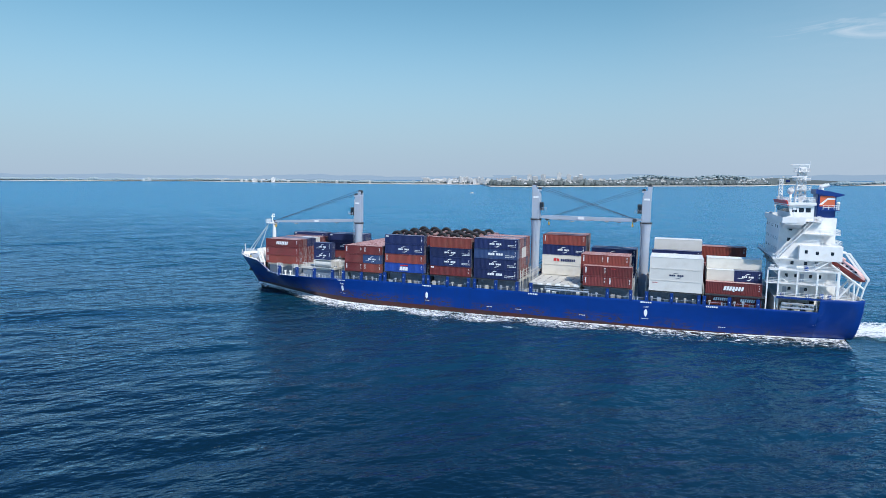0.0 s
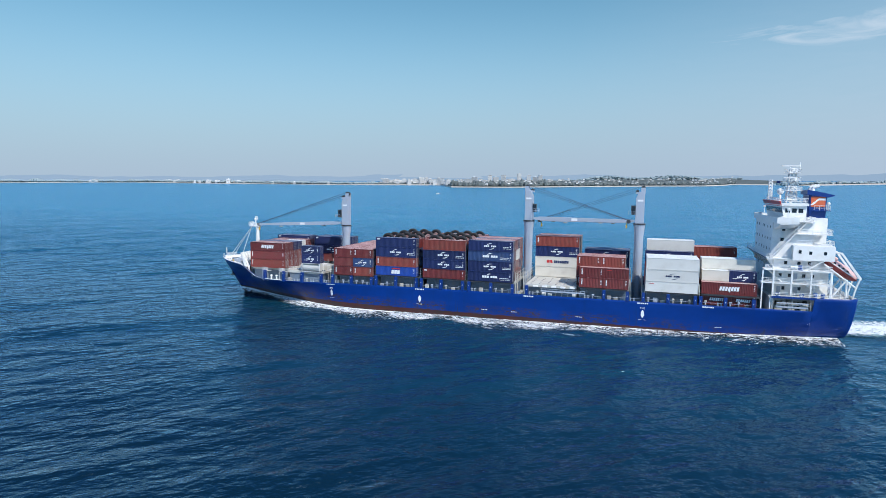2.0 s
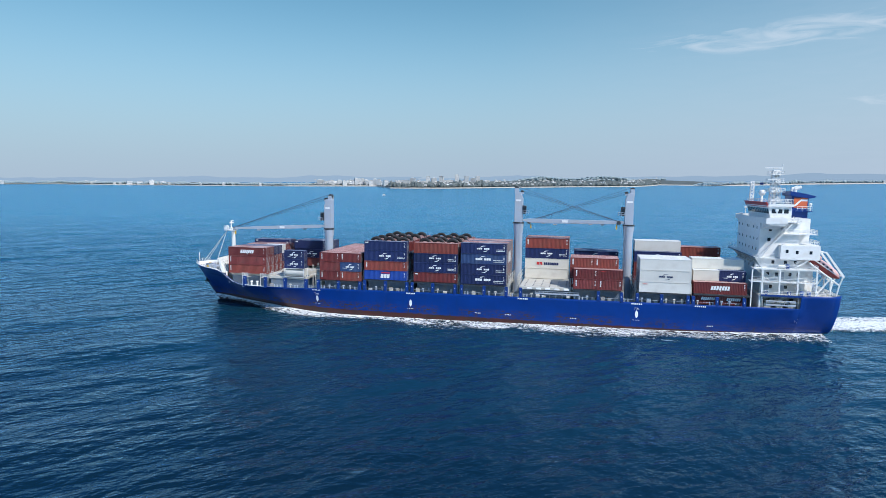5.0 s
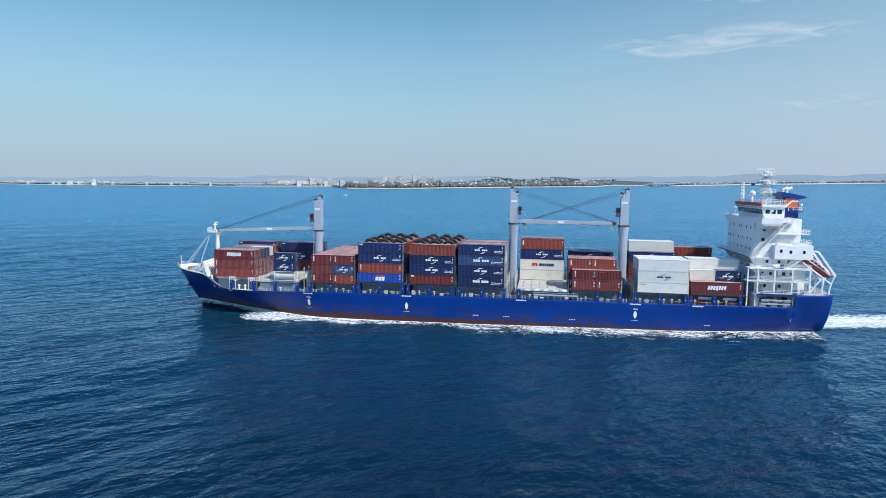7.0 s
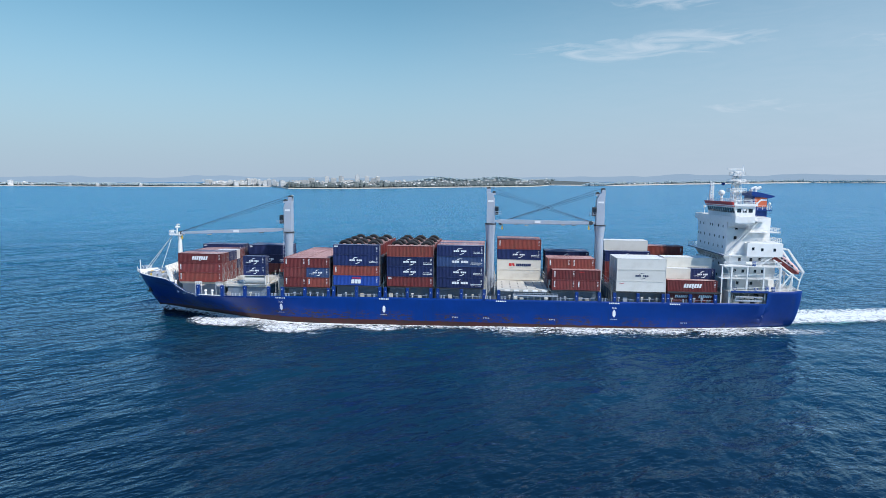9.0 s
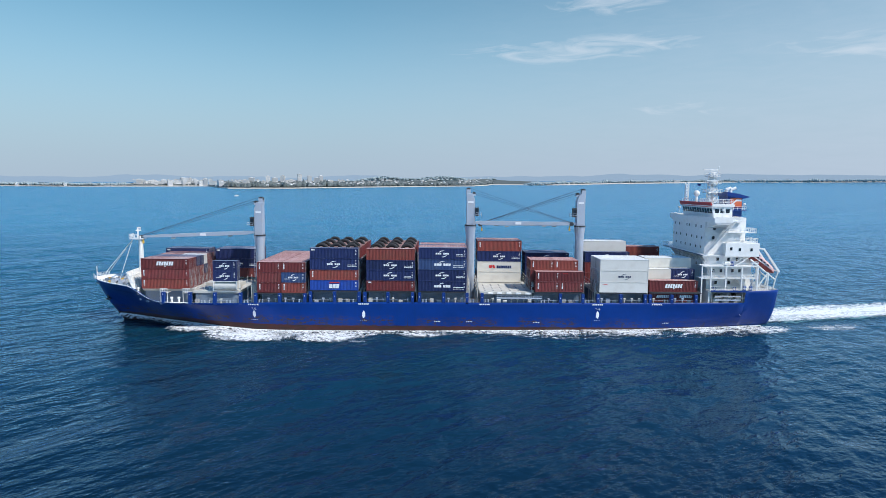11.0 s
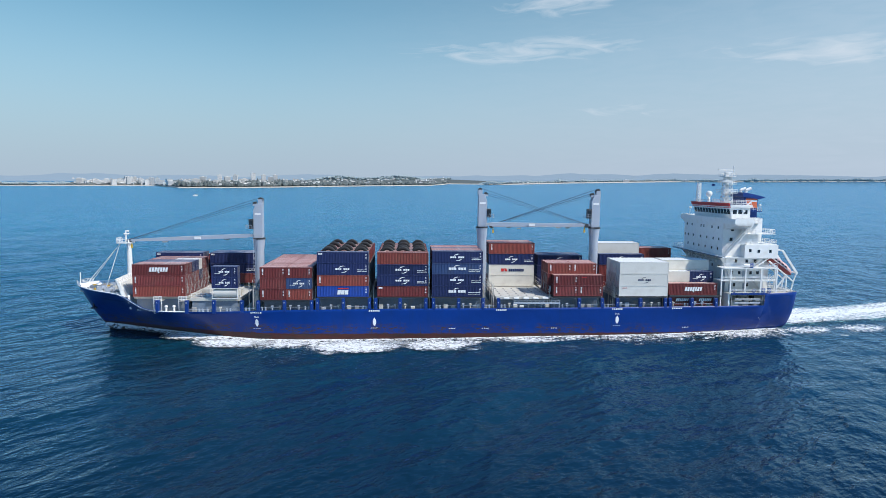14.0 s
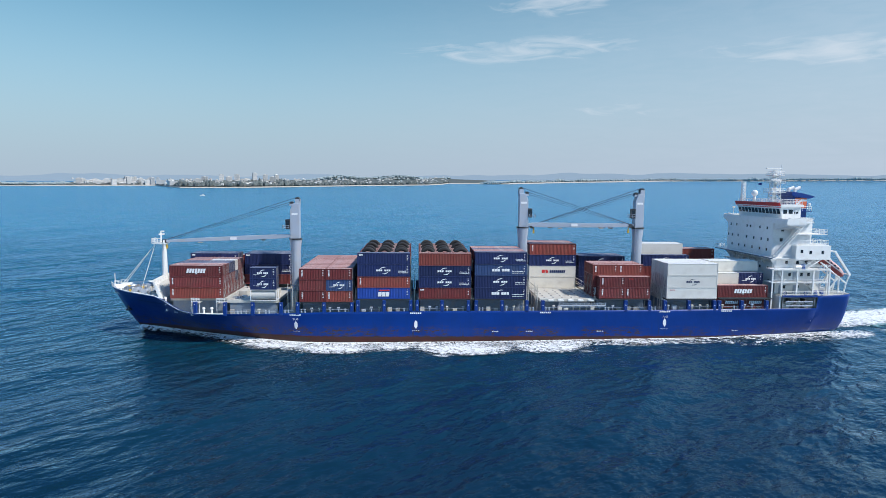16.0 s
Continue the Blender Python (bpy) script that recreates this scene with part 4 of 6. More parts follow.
    for start, off, lat in ((p1, 0.15, -0.35), (p1, 0.1, 0.35), (p2, 0.5, -0.3), (p2, 0.3, 0.3), (p2 + Vector((0, 0, -0.5)), 1.5, 0.0)):
        part("wire", bars([(start + Vector((0, lat, 0)), e + Vector((-s * off, lat, 0.35)))], 0.038, 5), "rope", crane)
    return crane


deck_crane(-17.0, -32, 23.2, -4.3, 12.6, (-49.6, 11.9))
deck_crane(41.0, 30, 26.2, -4.3, 15.9, (68.2, 16.7), -2.3)
deck_crane(71.1, -30, 26.2, -4.3, 15.9, (43.9, 16.1), 2.3)


# ---- deck fittings along the side ----
def level(x, y):
    """The water plane in the ship's space."""
    return -DRAUGHT + math.sin(radians(TRIM)) * x - math.sin(radians(HEEL)) * y


POSTS = (-37.3, -30.4, -24.1, -17.6, -13.8, -7.7, -1.3, 0.1, 6.2, 12.4, 13.9, 19.7, 25.9, 27.7, 33.8, 39.7, 43.5, 63.3, 69.0, 72.8, 78.6, 84.8, 86.0, 91.5, 97.6)
for x in POSTS:
    bottom = lerp_table(SHEER, x) - 0.4
    half = lerp_table(DECK_HALF, x)
    for s in (-1, 1):
        y = CENTRE + s * (half - 0.42)
        bm = box(x - 0.40, x + 0.40, y - 0.42, y + 0.42, bottom, -0.85 if x < -1 else -0.3, 0.06)
        add_box(bm, x - 0.1, x + 0.1, y + s * 0.43, y + s * 0.47, -1.5, -1.3, mat=1)
        part("support_post", bm, ["ship_blue", "mark"], SHIP)
HATCHES = ((-44.4, -31.2, -0.5, 4.2), (-30.8, -18.9, -0.8, 2.8), (-13.6, -1.0, -0.8, 2.6), (-0.3, 12.6, -0.05, 2.6), (14.0, 26.7, -0.05, 2.6), (27.1, 39.8, -0.05, 2.6), (43.0, 56.2, -0.1, 1.2), (56.6, 69.2, 0.05, 2.6), (73.0, 85.6, 0.05, 2.6), (85.9, 99.4, 0.25, 3.4))
for x0, x1, top, inset in HATCHES:
    part("hatch_coaming", box(x0 + 0.5, x1 - 0.5, max(inset, 2.6) + 0.3, 30 - max(inset, 2.6) - 0.3, -4.3, top - 0.75), "coaming", SHIP)
    cover = box(x0, x1, inset, 30 - inset, top - 0.75, top - 0.02, 0.05)
    cov = part("hatch_cover", cover, "pale", SHIP, "pale cream steel hatch cover")
    for s in (0, 1):
        y0, y1 = (0.1, inset - 0.05) if s == 0 else (30.05 - inset, 29.9)
        if y1 - y0 > 0.6 and x0 > -20 and not 40 < x0 < 56:
            part("stack_girder", box(x0 + 0.3, x1 - 0.3, y0, y1, top - 0.32, top - 0.03), "dark", SHIP)
# stowage fittings on the bare hatch cover
bm = bmesh.new()
for i in range(6):
    for k in range(5):
        add_box(bm, 44.2 + i * 2.15, 44.55 + i * 2.15, 2.2 + k * 2.5, 2.45 + k * 2.5, -0.12, 0.04)
tagged(part("stowage_cones", bm, "steel", SHIP), kind="stuff")
for i in range(5):
    x = 45.0 + i * 2.4
    part("cover_bracket", box(x, x + 1.3, 0.7, 1.25, -0.75, -0.35, 0.05), "ship_white", SHIP)
gang = box(47.2, 58.6, -0.35, 0.35, -1.75, -1.45, 0.04)
for k in range(12):
    add_box(gang, 47.4 + k * 1.0, 47.5 + k * 1.0, -0.36, -0.3, -1.45, -1.0)
add_box(gang, 47.2, 58.6, -0.38, -0.3, -1.0, -0.9)
part("gangway", gang, "crane", SHIP, "grey-white folded accommodation ladder")
# low bulwark fittings between the posts: rollers, vents, fairleads, ladders
for a, b in zip(POSTS, POSTS[1:]):
    if b - a < 3 or a < -31:
        continue
    z = lerp_table(SHEER, (a + b) / 2)
    n = int((b - a - 1.2) / 1.5)
    for i in range(n):
        x = a + 1.2 + i * (b - a - 2.4) / max(1, n - 1)
        kind = rnd.choice("vent roller box vent".split())
        bm = bmesh.new()
        if kind == "vent":
            add_bar(bm, (x, 0.7, -4.3), (x, 0.7, z + 0.75), 0.16, 8)
            add_box(bm, x - 0.3, x + 0.3, 0.45, 0.95, z + 0.6, z + 0.95, 0.06)
            part("vent_pipe", bm, rnd.choice(["crane", "pale"]), SHIP)
        elif kind == "roller":
            bm.free()
            for dx in (-0.4, 0.4):
                bm = bmesh.new()
                bmesh.ops.create_cone(bm, cap_ends=True, segments=10, radius1=0.2, radius2=0.16, depth=0.8, matrix=Matrix.Translation((x + dx, 0.2, z + 0.3)))
                part("bollard", bm, "crane", SHIP)
        else:
            add_box(bm, x - 0.5, x + 0.5, 1.0, 1.6, -4.3, z + rnd.uniform(0.2, 0.9), 0.05)
            part("deck_box", bm, rnd.choice(["crane", "pale", "ship_white", "steel"]), SHIP)
    part("side_rail", bars([((a + 0.5, 0.0, z + 0.55), (b - 0.5, 0.0, z + 0.55))], 0.04), "crane", SHIP)
# lashing frames in the gaps between bays
for x in (-15.2, -0.55, 13.25, 26.85, 40.3, 42.4, 56.2, 69.3, 72.4, 85.7):
    top = 2.3
    ends = []
    for y in (1.0, 3.4, 8.0, 13.0, 18.0, 23.0, 28.5):
        ends.append(((x, y, -4.3), (x, y, top)))
    for z in (-0.2, 0.9, 1.4, top):
        ends.append(((x, 1.0, z), (x, 28.5, z)))
    part("lashing_bridge", bars(ends, 0.07, 5), "pale", SHIP)
# gear on deck near the forward crane
for x0, x1, y0, y1, h in ((-29.5, -27.5, 8, 11, 1.3), (-22.5, -20.5, 9, 13, 1.0), (-21.5, -19.5, 4.5, 7, 1.6), (-16.2, -14.6, 4, 8, 1.8), (-15.8, -14.4, 10, 12.5, 2.4)):
    part("deck_housing", box(x0, x1, y0, y1, -0.8 if x1 < -18.9 else -4.3, -0.8 + h, 0.08), "pale", SHIP)

for i in range(26):
    x, y = rnd.uniform(-30, -19.8), rnd.uniform(4, 26)
    h = rnd.uniform(0.15, 0.5)
    part("deck_fitting", box(x, x + rnd.uniform(0.3, 1.4), y, y + rnd.uniform(0.3, 1.0), -0.83, -0.8 + h, 0.03), rnd.choice(["pale", "steel", "ship_white", "coaming"]), SHIP)
for y in (3.6, 9.5, 16.0):
    part("deck_rail", bars(rail_bars([(-30.6, y, -0.82), (-25.6, y, -0.82)], 1.0, 2, 1.2), 0.04, 5), "ship_white", SHIP)
for x in (-28.0, -24.0):
    part("cover_beam", box(x, x + 0.25, 3.0, 27.0, -0.83, -0.62, 0.03), "pale", SHIP)
for x, h in ((-16.5, 3.2), (-15.4, 2.4), (-14.3, 3.6), (40.0, 2.6), (42.6, 3.0), (69.6, 2.8), (72.5, 3.4)):
    for y in (2.0, 5.4):
        part("access_ladder", bars([((x, y, -4.3), (x, y, h)), ((x, y + 0.5, -4.3), (x, y + 0.5, h))] + [((x, y, -4.0 + 0.45 * k), (x, y + 0.5, -4.0 + 0.45 * k)) for k in range(int((h + 4) / 0.45))], 0.05, 5), "pale", SHIP)

# ---- forecastle ----
bw = bmesh.new()
for s in (-1, 1):
    a, b = Vector((-46.7, CENTRE + s * 11.6, 0)), Vector((-48.3, CENTRE, 0))
    vs = [bw.verts.new(p) for p in ((a.x, a.y, -0.7), (b.x, b.y, -0.7), (b.x - 1.5, b.y, 3.6), (a.x - 1.5, a.y, 3.65))]
    bw.faces.new(vs)
plate = part("breakwater", bw, "ship_white", SHIP)
sol = plate.modifiers.new("plate", "SOLIDIFY")
sol.thickness = 0.08
for s in (-1, 1):
    for i in range(9):
        f = i / 8
        p = Vector((-46.7, CENTRE + s * 11.6, 0)).lerp(Vector((-48.3, CENTRE, 0)), f)
        part("breakwater_rib", prism([(p.x + 0.06, -0.7), (p.x + 1.0, -0.7), (p.x - 1.1, 3.5), (p.x - 1.4, 3.5)], p.y - 0.06, p.y + 0.06), "ship_white", SHIP)
    for h in (0.9, 2.4):
        c = Vector((-46.62 - 1.5 * (h + 0.7) / 4.3, CENTRE + s * 11.6, h))
        part("breakwater_stringer", bars([(c, c + Vector((-1.6, -s * 11.6, 0)))], 0.16, 4), "ship_white", SHIP)
for i in range(13):
    x = -59.0 + i * 0.95
    rim = lerp_table(SHEER, x)
    for s in (-1, 1):
        y = CENTRE + s * (hull_half(x, rim - 0.2) - 0.3)
        foot = CENTRE + s * (hull_half(x, -0.7) - 0.35)
        bm = bmesh.new()
        ring = []
        for dx in (-0.06, 0.06):
            ring.append([bm.verts.new((x + dx, yy, zz)) for yy, zz in ((foot, -0.7), (y, rim - 0.1), (y - s * 0.12, rim - 0.1), (foot - s * 0.6, -0.7))])
        bm.faces.new(ring[0])
        bm.faces.new(ring[1][::-1])
        for k in range(4):
            bm.faces.new((ring[0][k], ring[1][k], ring[1][(k + 1) % 4], ring[0][(k + 1) % 4]))
        bmesh.ops.recalc_face_normals(bm, faces=list(bm.faces))
        part("bulwark_stay", bm, "pale", SHIP)
mast = bmesh.new()
bmesh.ops.create_cone(mast, cap_ends=True, segments=14, radius1=0.75, radius2=0.55, depth=12.3, matrix=Matrix.Translation((-49.9, CENTRE, 5.4)))
foremast = part("foremast", mast, "ship_white", SHIP, "white foremast with jib rest platform")
part("platform", box(-52.4, -49.0, CENTRE - 1.3, CENTRE + 1.3, 11.2, 11.45), "ship_white", foremast)
part("platform_rail", bars(rail_bars([(-52.4, CENTRE - 1.3, 11.4), (-50.2, CENTRE - 1.3, 11.4)], 1.2, 3, 0.7) + rail_bars([(-52.4, CENTRE - 1.3, 11.4), (-52.4, CENTRE + 1.3, 11.4)], 1.2, 3, 0.7), 0.06), "ship_white", foremast)
part("topmast", bars([((-50.6, CENTRE, 11.4), (-50.6, CENTRE, 14.4)), ((-50.9, CENTRE - 0.5, 13.6), (-50.0, CENTRE + 0.5, 13.6)), ((-50.6, CENTRE, 14.3), (-49.8, CENTRE, 14.3))], 0.2), "ship_white", foremast)
part("crane_rest", bars([((-49.6, CENTRE - 0.9, 10.2), (-49.6, CENTRE - 0.9, 12.2)), ((-49.6, CENTRE + 0.9, 10.2), (-49.6, CENTRE + 0.9, 12.2)), ((-49.6, CENTRE - 0.9, 10.5), (-49.6, CENTRE + 0.9, 10.5))], 0.2), "ship_white", foremast)
for y, xe, ze in ((CENTRE - 1.0, -60.5, 0.6), (CENTRE + 1.0, -60.5, 0.6), (CENTRE - 3, -54.5, 0.4)):
    part("stay_wire", bars([((-52.0, CENTRE - 0.4, 11.0), (xe, y, ze))], 0.07, 5), "ship_white", foremast)
part("jackstaff", bars([((-62.4, CENTRE, -0.6), (-62.4, CENTRE, 3.6))], 0.09), "ship_white", SHIP)
rail = [(x, CENTRE - lerp_table(DECK_HALF, x) + 0.25, lerp_table(SHEER, x) - 0.1) for x in (-62.9, -61.9, -60.9)]
part("bow_rail", bars(rail_bars(rail, 1.0, 3, 1.0), 0.045, 5), "ship_white", SHIP)
part("bow_rail", bars(rail_bars([(x, 2 * CENTRE - y, z) for x, y, z in rail], 1.0, 3, 1.0), 0.045, 5), "ship_white", SHIP)
for x, y in ((-55.5, 11.5), (-55.5, 18.5), (-52.3, 9.0), (-52.3, 21.0)):
    bm = bmesh.new()
    bmesh.ops.create_cone(bm, cap_ends=True, segments=16, radius1=0.42, radius2=0.42, depth=1.9, matrix=Matrix.Translation((x, y, 0.1)) @ pose(0, 0, 0, 90, 0, 0))
    for dy in (-0.95, 0.95):
        bmesh.ops.create_cone(bm, cap_ends=True, segments=18, radius1=0.66, radius2=0.66, depth=0.1, matrix=Matrix.Translation((x, y + dy, 0.1)) @ pose(0, 0, 0, 90, 0, 0))
    add_box(bm, x - 0.6, x + 0.6, y + 1.05, y + 1.7, -0.7, 0.45, 0.08)
    part("mooring_winch", bm, "crane", SHIP, "grey mooring winch drum")
for x, y in ((-60, 13), (-60, 17), (-58.3, 10.6), (-57.2, 14.2), (-54, 7.6), (-51, 5.6), (-49.2, 5.0), (-58, 19.4), (-54, 22.4)):
    paint = rnd.choice(["ship_white", "steel"])
    for dx in (-0.45, 0.45):
        bm = bmesh.new()
        bmesh.ops.create_cone(bm, cap_ends=True, segments=10, radius1=0.25, radius2=0.25, depth=0.9, matrix=Matrix.Translation((x + dx, y, -0.3)))
        part("bollard", bm, paint, SHIP)
for x, y, z in ((-45.2, 3.4, -2.2), (-38.5, 1.6, -4.3), (-35.8, 1.5, -4.3), (-34.0, 1.6, -4.3)):
    bm = bmesh.new()
    bmesh.ops.create_cone(bm, cap_ends=True, segments=12, radius1=0.24, radius2=0.24, depth=1.7, matrix=Matrix.Translation((x, y, z + 0.85)))
    bmesh.ops.create_cone(bm, cap_ends=True, segments=12, radius1=0.42, radius2=0.3, depth=0.35, matrix=Matrix.Translation((x, y, z + 1.75)))
    part("ventilator", bm, "ship_white", SHIP)
# platforms with rails beside the foremost bay
for x in (-38.4, -32.6):
    part("access_stair", bars(rail_bars([(x, 0.9, -1.2), (x + 1.8, 0.9, -1.2)], 1.1, 3, 0.6) + [((x, 0.9, -4.2), (x, 0.9, -1.2)), ((x + 1.8, 0.9, -4.2), (x + 1.8, 0.9, -1.2))], 0.07, 5), "ship_white", SHIP)
    part("access_platform", box(x, x + 1.8, 0.85, 3.2, -1.3, -1.2), "pale", SHIP)
# white rim along the bow, gear on the forecastle
for s in (-1, 1):
    run = [(x, CENTRE + s * (lerp_table(DECK_HALF, x) - 0.12), lerp_table(SHEER, x) + 0.03) for x in np.arange(-61.8, -30, 1.2)]
    part("bulwark_rim", bars(list(zip(run, run[1:])), 0.13, 5), "ship_white", SHIP, "white-painted bulwark rim")
for i in range(34):
    x = rnd.uniform(-60.0, -49.5)
    half = hull_half(x, -0.7) - 1.4
    y = CENTRE + rnd.uniform(-half, half)
    w, d, h = rnd.uniform(0.25, 0.9), rnd.uniform(0.25, 0.9), rnd.uniform(0.3, 1.1)
    part("deck_fitting", box(x, x + w, y, y + d, -0.72, -0.7 + h, 0.05), rnd.choice(["pale", "steel", "crane", "coaming", "coaming", "yellow"]), SHIP)
for y in (10.5, 13.4, 16.8, 19.6):
    part("deck_pipe", bars([((-59.0 + abs(y - 15) * 0.6, y, -0.45), (-49.0, y, -0.45))], 0.1, 6), "pale", SHIP)
# lashing rods crossed over the ends of the stacks
for x, y0, count, z0 in ((-31.42, 2.45, 10, -0.45), (73.05, 0.0, 4, 0.1), (55.9, 2.5, 3, 0.1), (26.6, 0.0, 2, 0.0)):
    for k in range(count):
        y = y0 + k * PITCH
        for a, b, h in ((0.2, 2.2, 2.5), (2.2, 0.2, 2.5), (0.3, 2.1, 5.1), (2.1, 0.3, 5.1)):
            part("lashing_rod", bars([((x, y + a, z0), (x, y + b, z0 + h))], 0.035, 5), "steel", SHIP)
# anchor pocket on the bow
anchor_y = CENTRE - hull_half(-58.0, -4.6)
anchor = box(-58.7, -57.3, anchor_y - 0.3, anchor_y + 0.6, -5.3, -4.9, 0.1)
add_box(anchor, -58.2, -57.8, anchor_y - 0.25, anchor_y + 0.5, -5.0, -3.4, 0.1)
part("anchor", anchor, "dark", SHIP, "stowed black anchor")


# ---- hull markings ----
def hull_y(x, z):
    return CENTRE - hull_half(x, z) - 0.035


def mark_quad(bm, x0, x1, z0, z1, top_scale=1.0):
    mid = (x0 + x1) / 2
    half = (x1 - x0) / 2 * top_scale
    pts = ((x0, z0), (x1, z0), (mid + half, z1), (mid - half, z1))
    bm.faces.new([bm.verts.new((x, hull_y(x, z), z)) for x, z in pts])


def tug_word(x, z):
    cu = bpy.data.curves.new("tug_marking", "FONT")
    cu.body, cu.size, cu.extrude, cu.align_x = "TUG", 0.62, 0.01, "CENTER"
    cu.materials.append(M["mark"])
    ob = new("tug_marking", cu)
    ob.matrix_basis = Matrix.Translation((x, hull_y(x, z + 0.3) - 0.03, z)) @ pose(0, 0, 0, 90, 0, 0)
    ob.parent = SHIP


for x, z, word in ((-14.3, -6.2, True), (13.6, -5.9, False), (72.8, -5.5, True)):
    bm = bmesh.new()
    mark_quad(bm, x - 0.38, x + 0.38, z - 0.55, z + 0.35)
    mark_quad(bm, x - 0.38, x + 0.38, z + 0.35, z + 0.9, 0.1)
    mark_quad(bm, x - 0.08, x + 0.08, z - 1.05, z - 0.55, 4.5)
    part("hull_arrow", bm, "mark", SHIP)
    bm = bmesh.new()
    for i in range(4):
        mark_quad(bm, x - 0.9 + i * 0.45, x - 0.6 + i * 0.45, z - 1.65, z - 1.55)
    tagged(part("hull_text_bars", bm, "mark", SHIP), kind="stuff")
    if word:
        tug_word(x, z + 1.15)
for x in (-14.3, 13.6, 44.2, 72.8, 87.8):
    z = lerp_table(SHEER, x)
    bm = bmesh.new()
    for i in range(6):
        mark_quad(bm, x - 1.35 + i * 0.45, x - 1.02 + i * 0.45, z - 0.62, z - 0.28)
    tagged(part("hull_text_bars", bm, "mark", SHIP), kind="stuff")
bm = bmesh.new()
for i in range(22):
    x = -53.5 + i * 0.42
    mark_quad(bm, x, x + 0.28, -1.95 - i * 0.028, -1.55 - i * 0.028)
tagged(part("name_bars", bm, "slate", SHIP), kind="stuff")
bm = bmesh.new()
for i in range(5):
    mark_quad(bm, -42.6 + i * 0.95, -42.15 + i * 0.95, -3.75 - i * 0.03, -3.5 - i * 0.03)
tagged(part("draught_bars", bm, "mark", SHIP), kind="stuff")
for x in (39.6, 56.5, 89.5, 31.5):
    bm = bmesh.new()
    for i in range(4):
        mark_quad(bm, x + i * 0.42, x + 0.26 + i * 0.42, -7.75, -7.55)
    tagged(part("hull_text_bars", bm, "mark", SHIP), kind="stuff")
bm = bmesh.new()
mark_quad(bm, 109.6, 110.1, -5.9, -4.9)
mark_quad(bm, 109.2, 110.5, -5.55, -5.3)
part("thruster_mark", bm, "mark", SHIP)


# ---- superstructure ----
def build_house():
    lower = box(102.0, 112.0, 4.2, 26.0, 0.65, 9.3)
    house = part("superstructure", lower, "ship_white", SHIP, "white multi-storey accommodation block with small windows")
    part("upper_block", box(101.6, 106.4, 5.7, 27.2, 9.3, 17.9), "ship_white", house)
    part("aft_block", box(105.6, 114.2, 2.2, 27.0, 9.3, 12.7), "ship_white", house)
    part("casing", box(106.4, 110.2, 8.0, 24.0, 12.7, 18.1), "ship_white", house)
    part("funnel_casing", box(110.2, 114.0, 9.4, 20.6, 12.7, 18.9), "ship_white", house)
    part("casing_base", box(112.0, 114.0, 5.4, 24.6, 0.7, 9.3), "ship_white", house)
    part("wing_deck", box(100.3, 105.6, 3.0, 31.2, 9.3, 9.55), "ship_white", house)
    part("wing_deck_rail", bars(rail_bars([(105.4, 3.1, 9.5), (100.4, 3.1, 9.5), (100.4, 31.1, 9.5), (103, 31.1, 9.5)], 1.05, 3, 1.3), 0.04, 5), "ship_white", house)
    for y in (4.5, 9, 13, 18, 23, 25.5):
        part("wing_bracket", prism([(100.4, 9.3), (102.0, 9.3), (102.0, 7.2)], y - 0.08, y + 0.08), "ship_white", house)
    # bridge deck with its wings; the wheelhouse stands back behind a walkway
    part("bridge_deck", box(101.4, 106.0, -0.3, 29.4, 17.9, 18.15), "ship_white", house)
    part("front_bulwark", box(101.3, 101.42, -0.3, 29.4, 17.9, 19.2), "ship_white", house)
    for y in (-0.3, 29.28):
        part("wing_bulwark", box(101.42, 105.9, y, y + 0.12, 18.15, 19.3), "ship_white", house)
    part("wing_rail", bars(rail_bars([(105.95, -0.2, 18.15), (105.95, 5.8, 18.15)], 1.1, 3, 1.0), 0.045, 5), "ship_white", house)
    for y0, y1 in ((5.7, -0.2), (27.2, 29.3)):
        bm = bmesh.new()
        deep = 16.3 if y0 < 10 else 16.6
        ring = []
        for x in (101.9, 105.7):
            ring.append([bm.verts.new((x, y, z)) for y, z in ((y0, deep), (y1, 17.6), (y1, 17.9), (y0, 17.9))])
        bm.faces.new(ring[0])
        bm.faces.new(ring[1][::-1])
        for k in range(4):
            bm.faces.new((ring[0][k], ring[1][k], ring[1][(k + 1) % 4], ring[0][(k + 1) % 4]))
        bmesh.ops.recalc_face_normals(bm, faces=list(bm.faces))
        part("wing_support", bm, "ship_white", house)
    for y in (0.5, 28.6):
        bm = box(102.2, 103.0, y - 0.35, y + 0.35, 18.15, 19.5, 0.06)
        add_bar(bm, (103.6, y, 18.15), (103.6, y, 21.0), 0.08)
        add_box(bm, 103.3, 104.0, y - 0.25, y + 0.25, 20.9, 21.4, 0.05)
        part("wing_console", bm, "ship_white", house, "white wing console and searchlight")
    wh = prism([(103.9, 18.15), (108.6, 18.15), (108.6, 21.9), (103.2, 21.9), (103.8, 19.6)], 6.1, 25.8)
    part("wheelhouse", wh, "ship_white", house)
    for i in range(12):
        y = 6.5 + i * 1.6
        part("bridge_window", prism([(103.60, 20.15), (103.64, 20.15), (103.30, 21.4), (103.26, 21.4)], y, y + 1.22), "glass", house)
    for i in range(3):
        x = 104.1 + i * 1.4
        part("bridge_window", box(x, x + 1.0, 6.05, 6.12, 20.25, 21.25), "glass", house)
    part("bridge_roof", box(102.9, 108.9, 5.6, 26.3, 21.9, 22.1), "ship_white", house)
    # the band leans outwards at its top
    band = prism([(103.1, 21.75), (103.3, 21.75), (102.85, 23.0), (102.6, 23.0)], 5.7, 26.3)
    add_box(band, 103.1, 105.5, 26.15, 26.35, 21.95, 22.85)
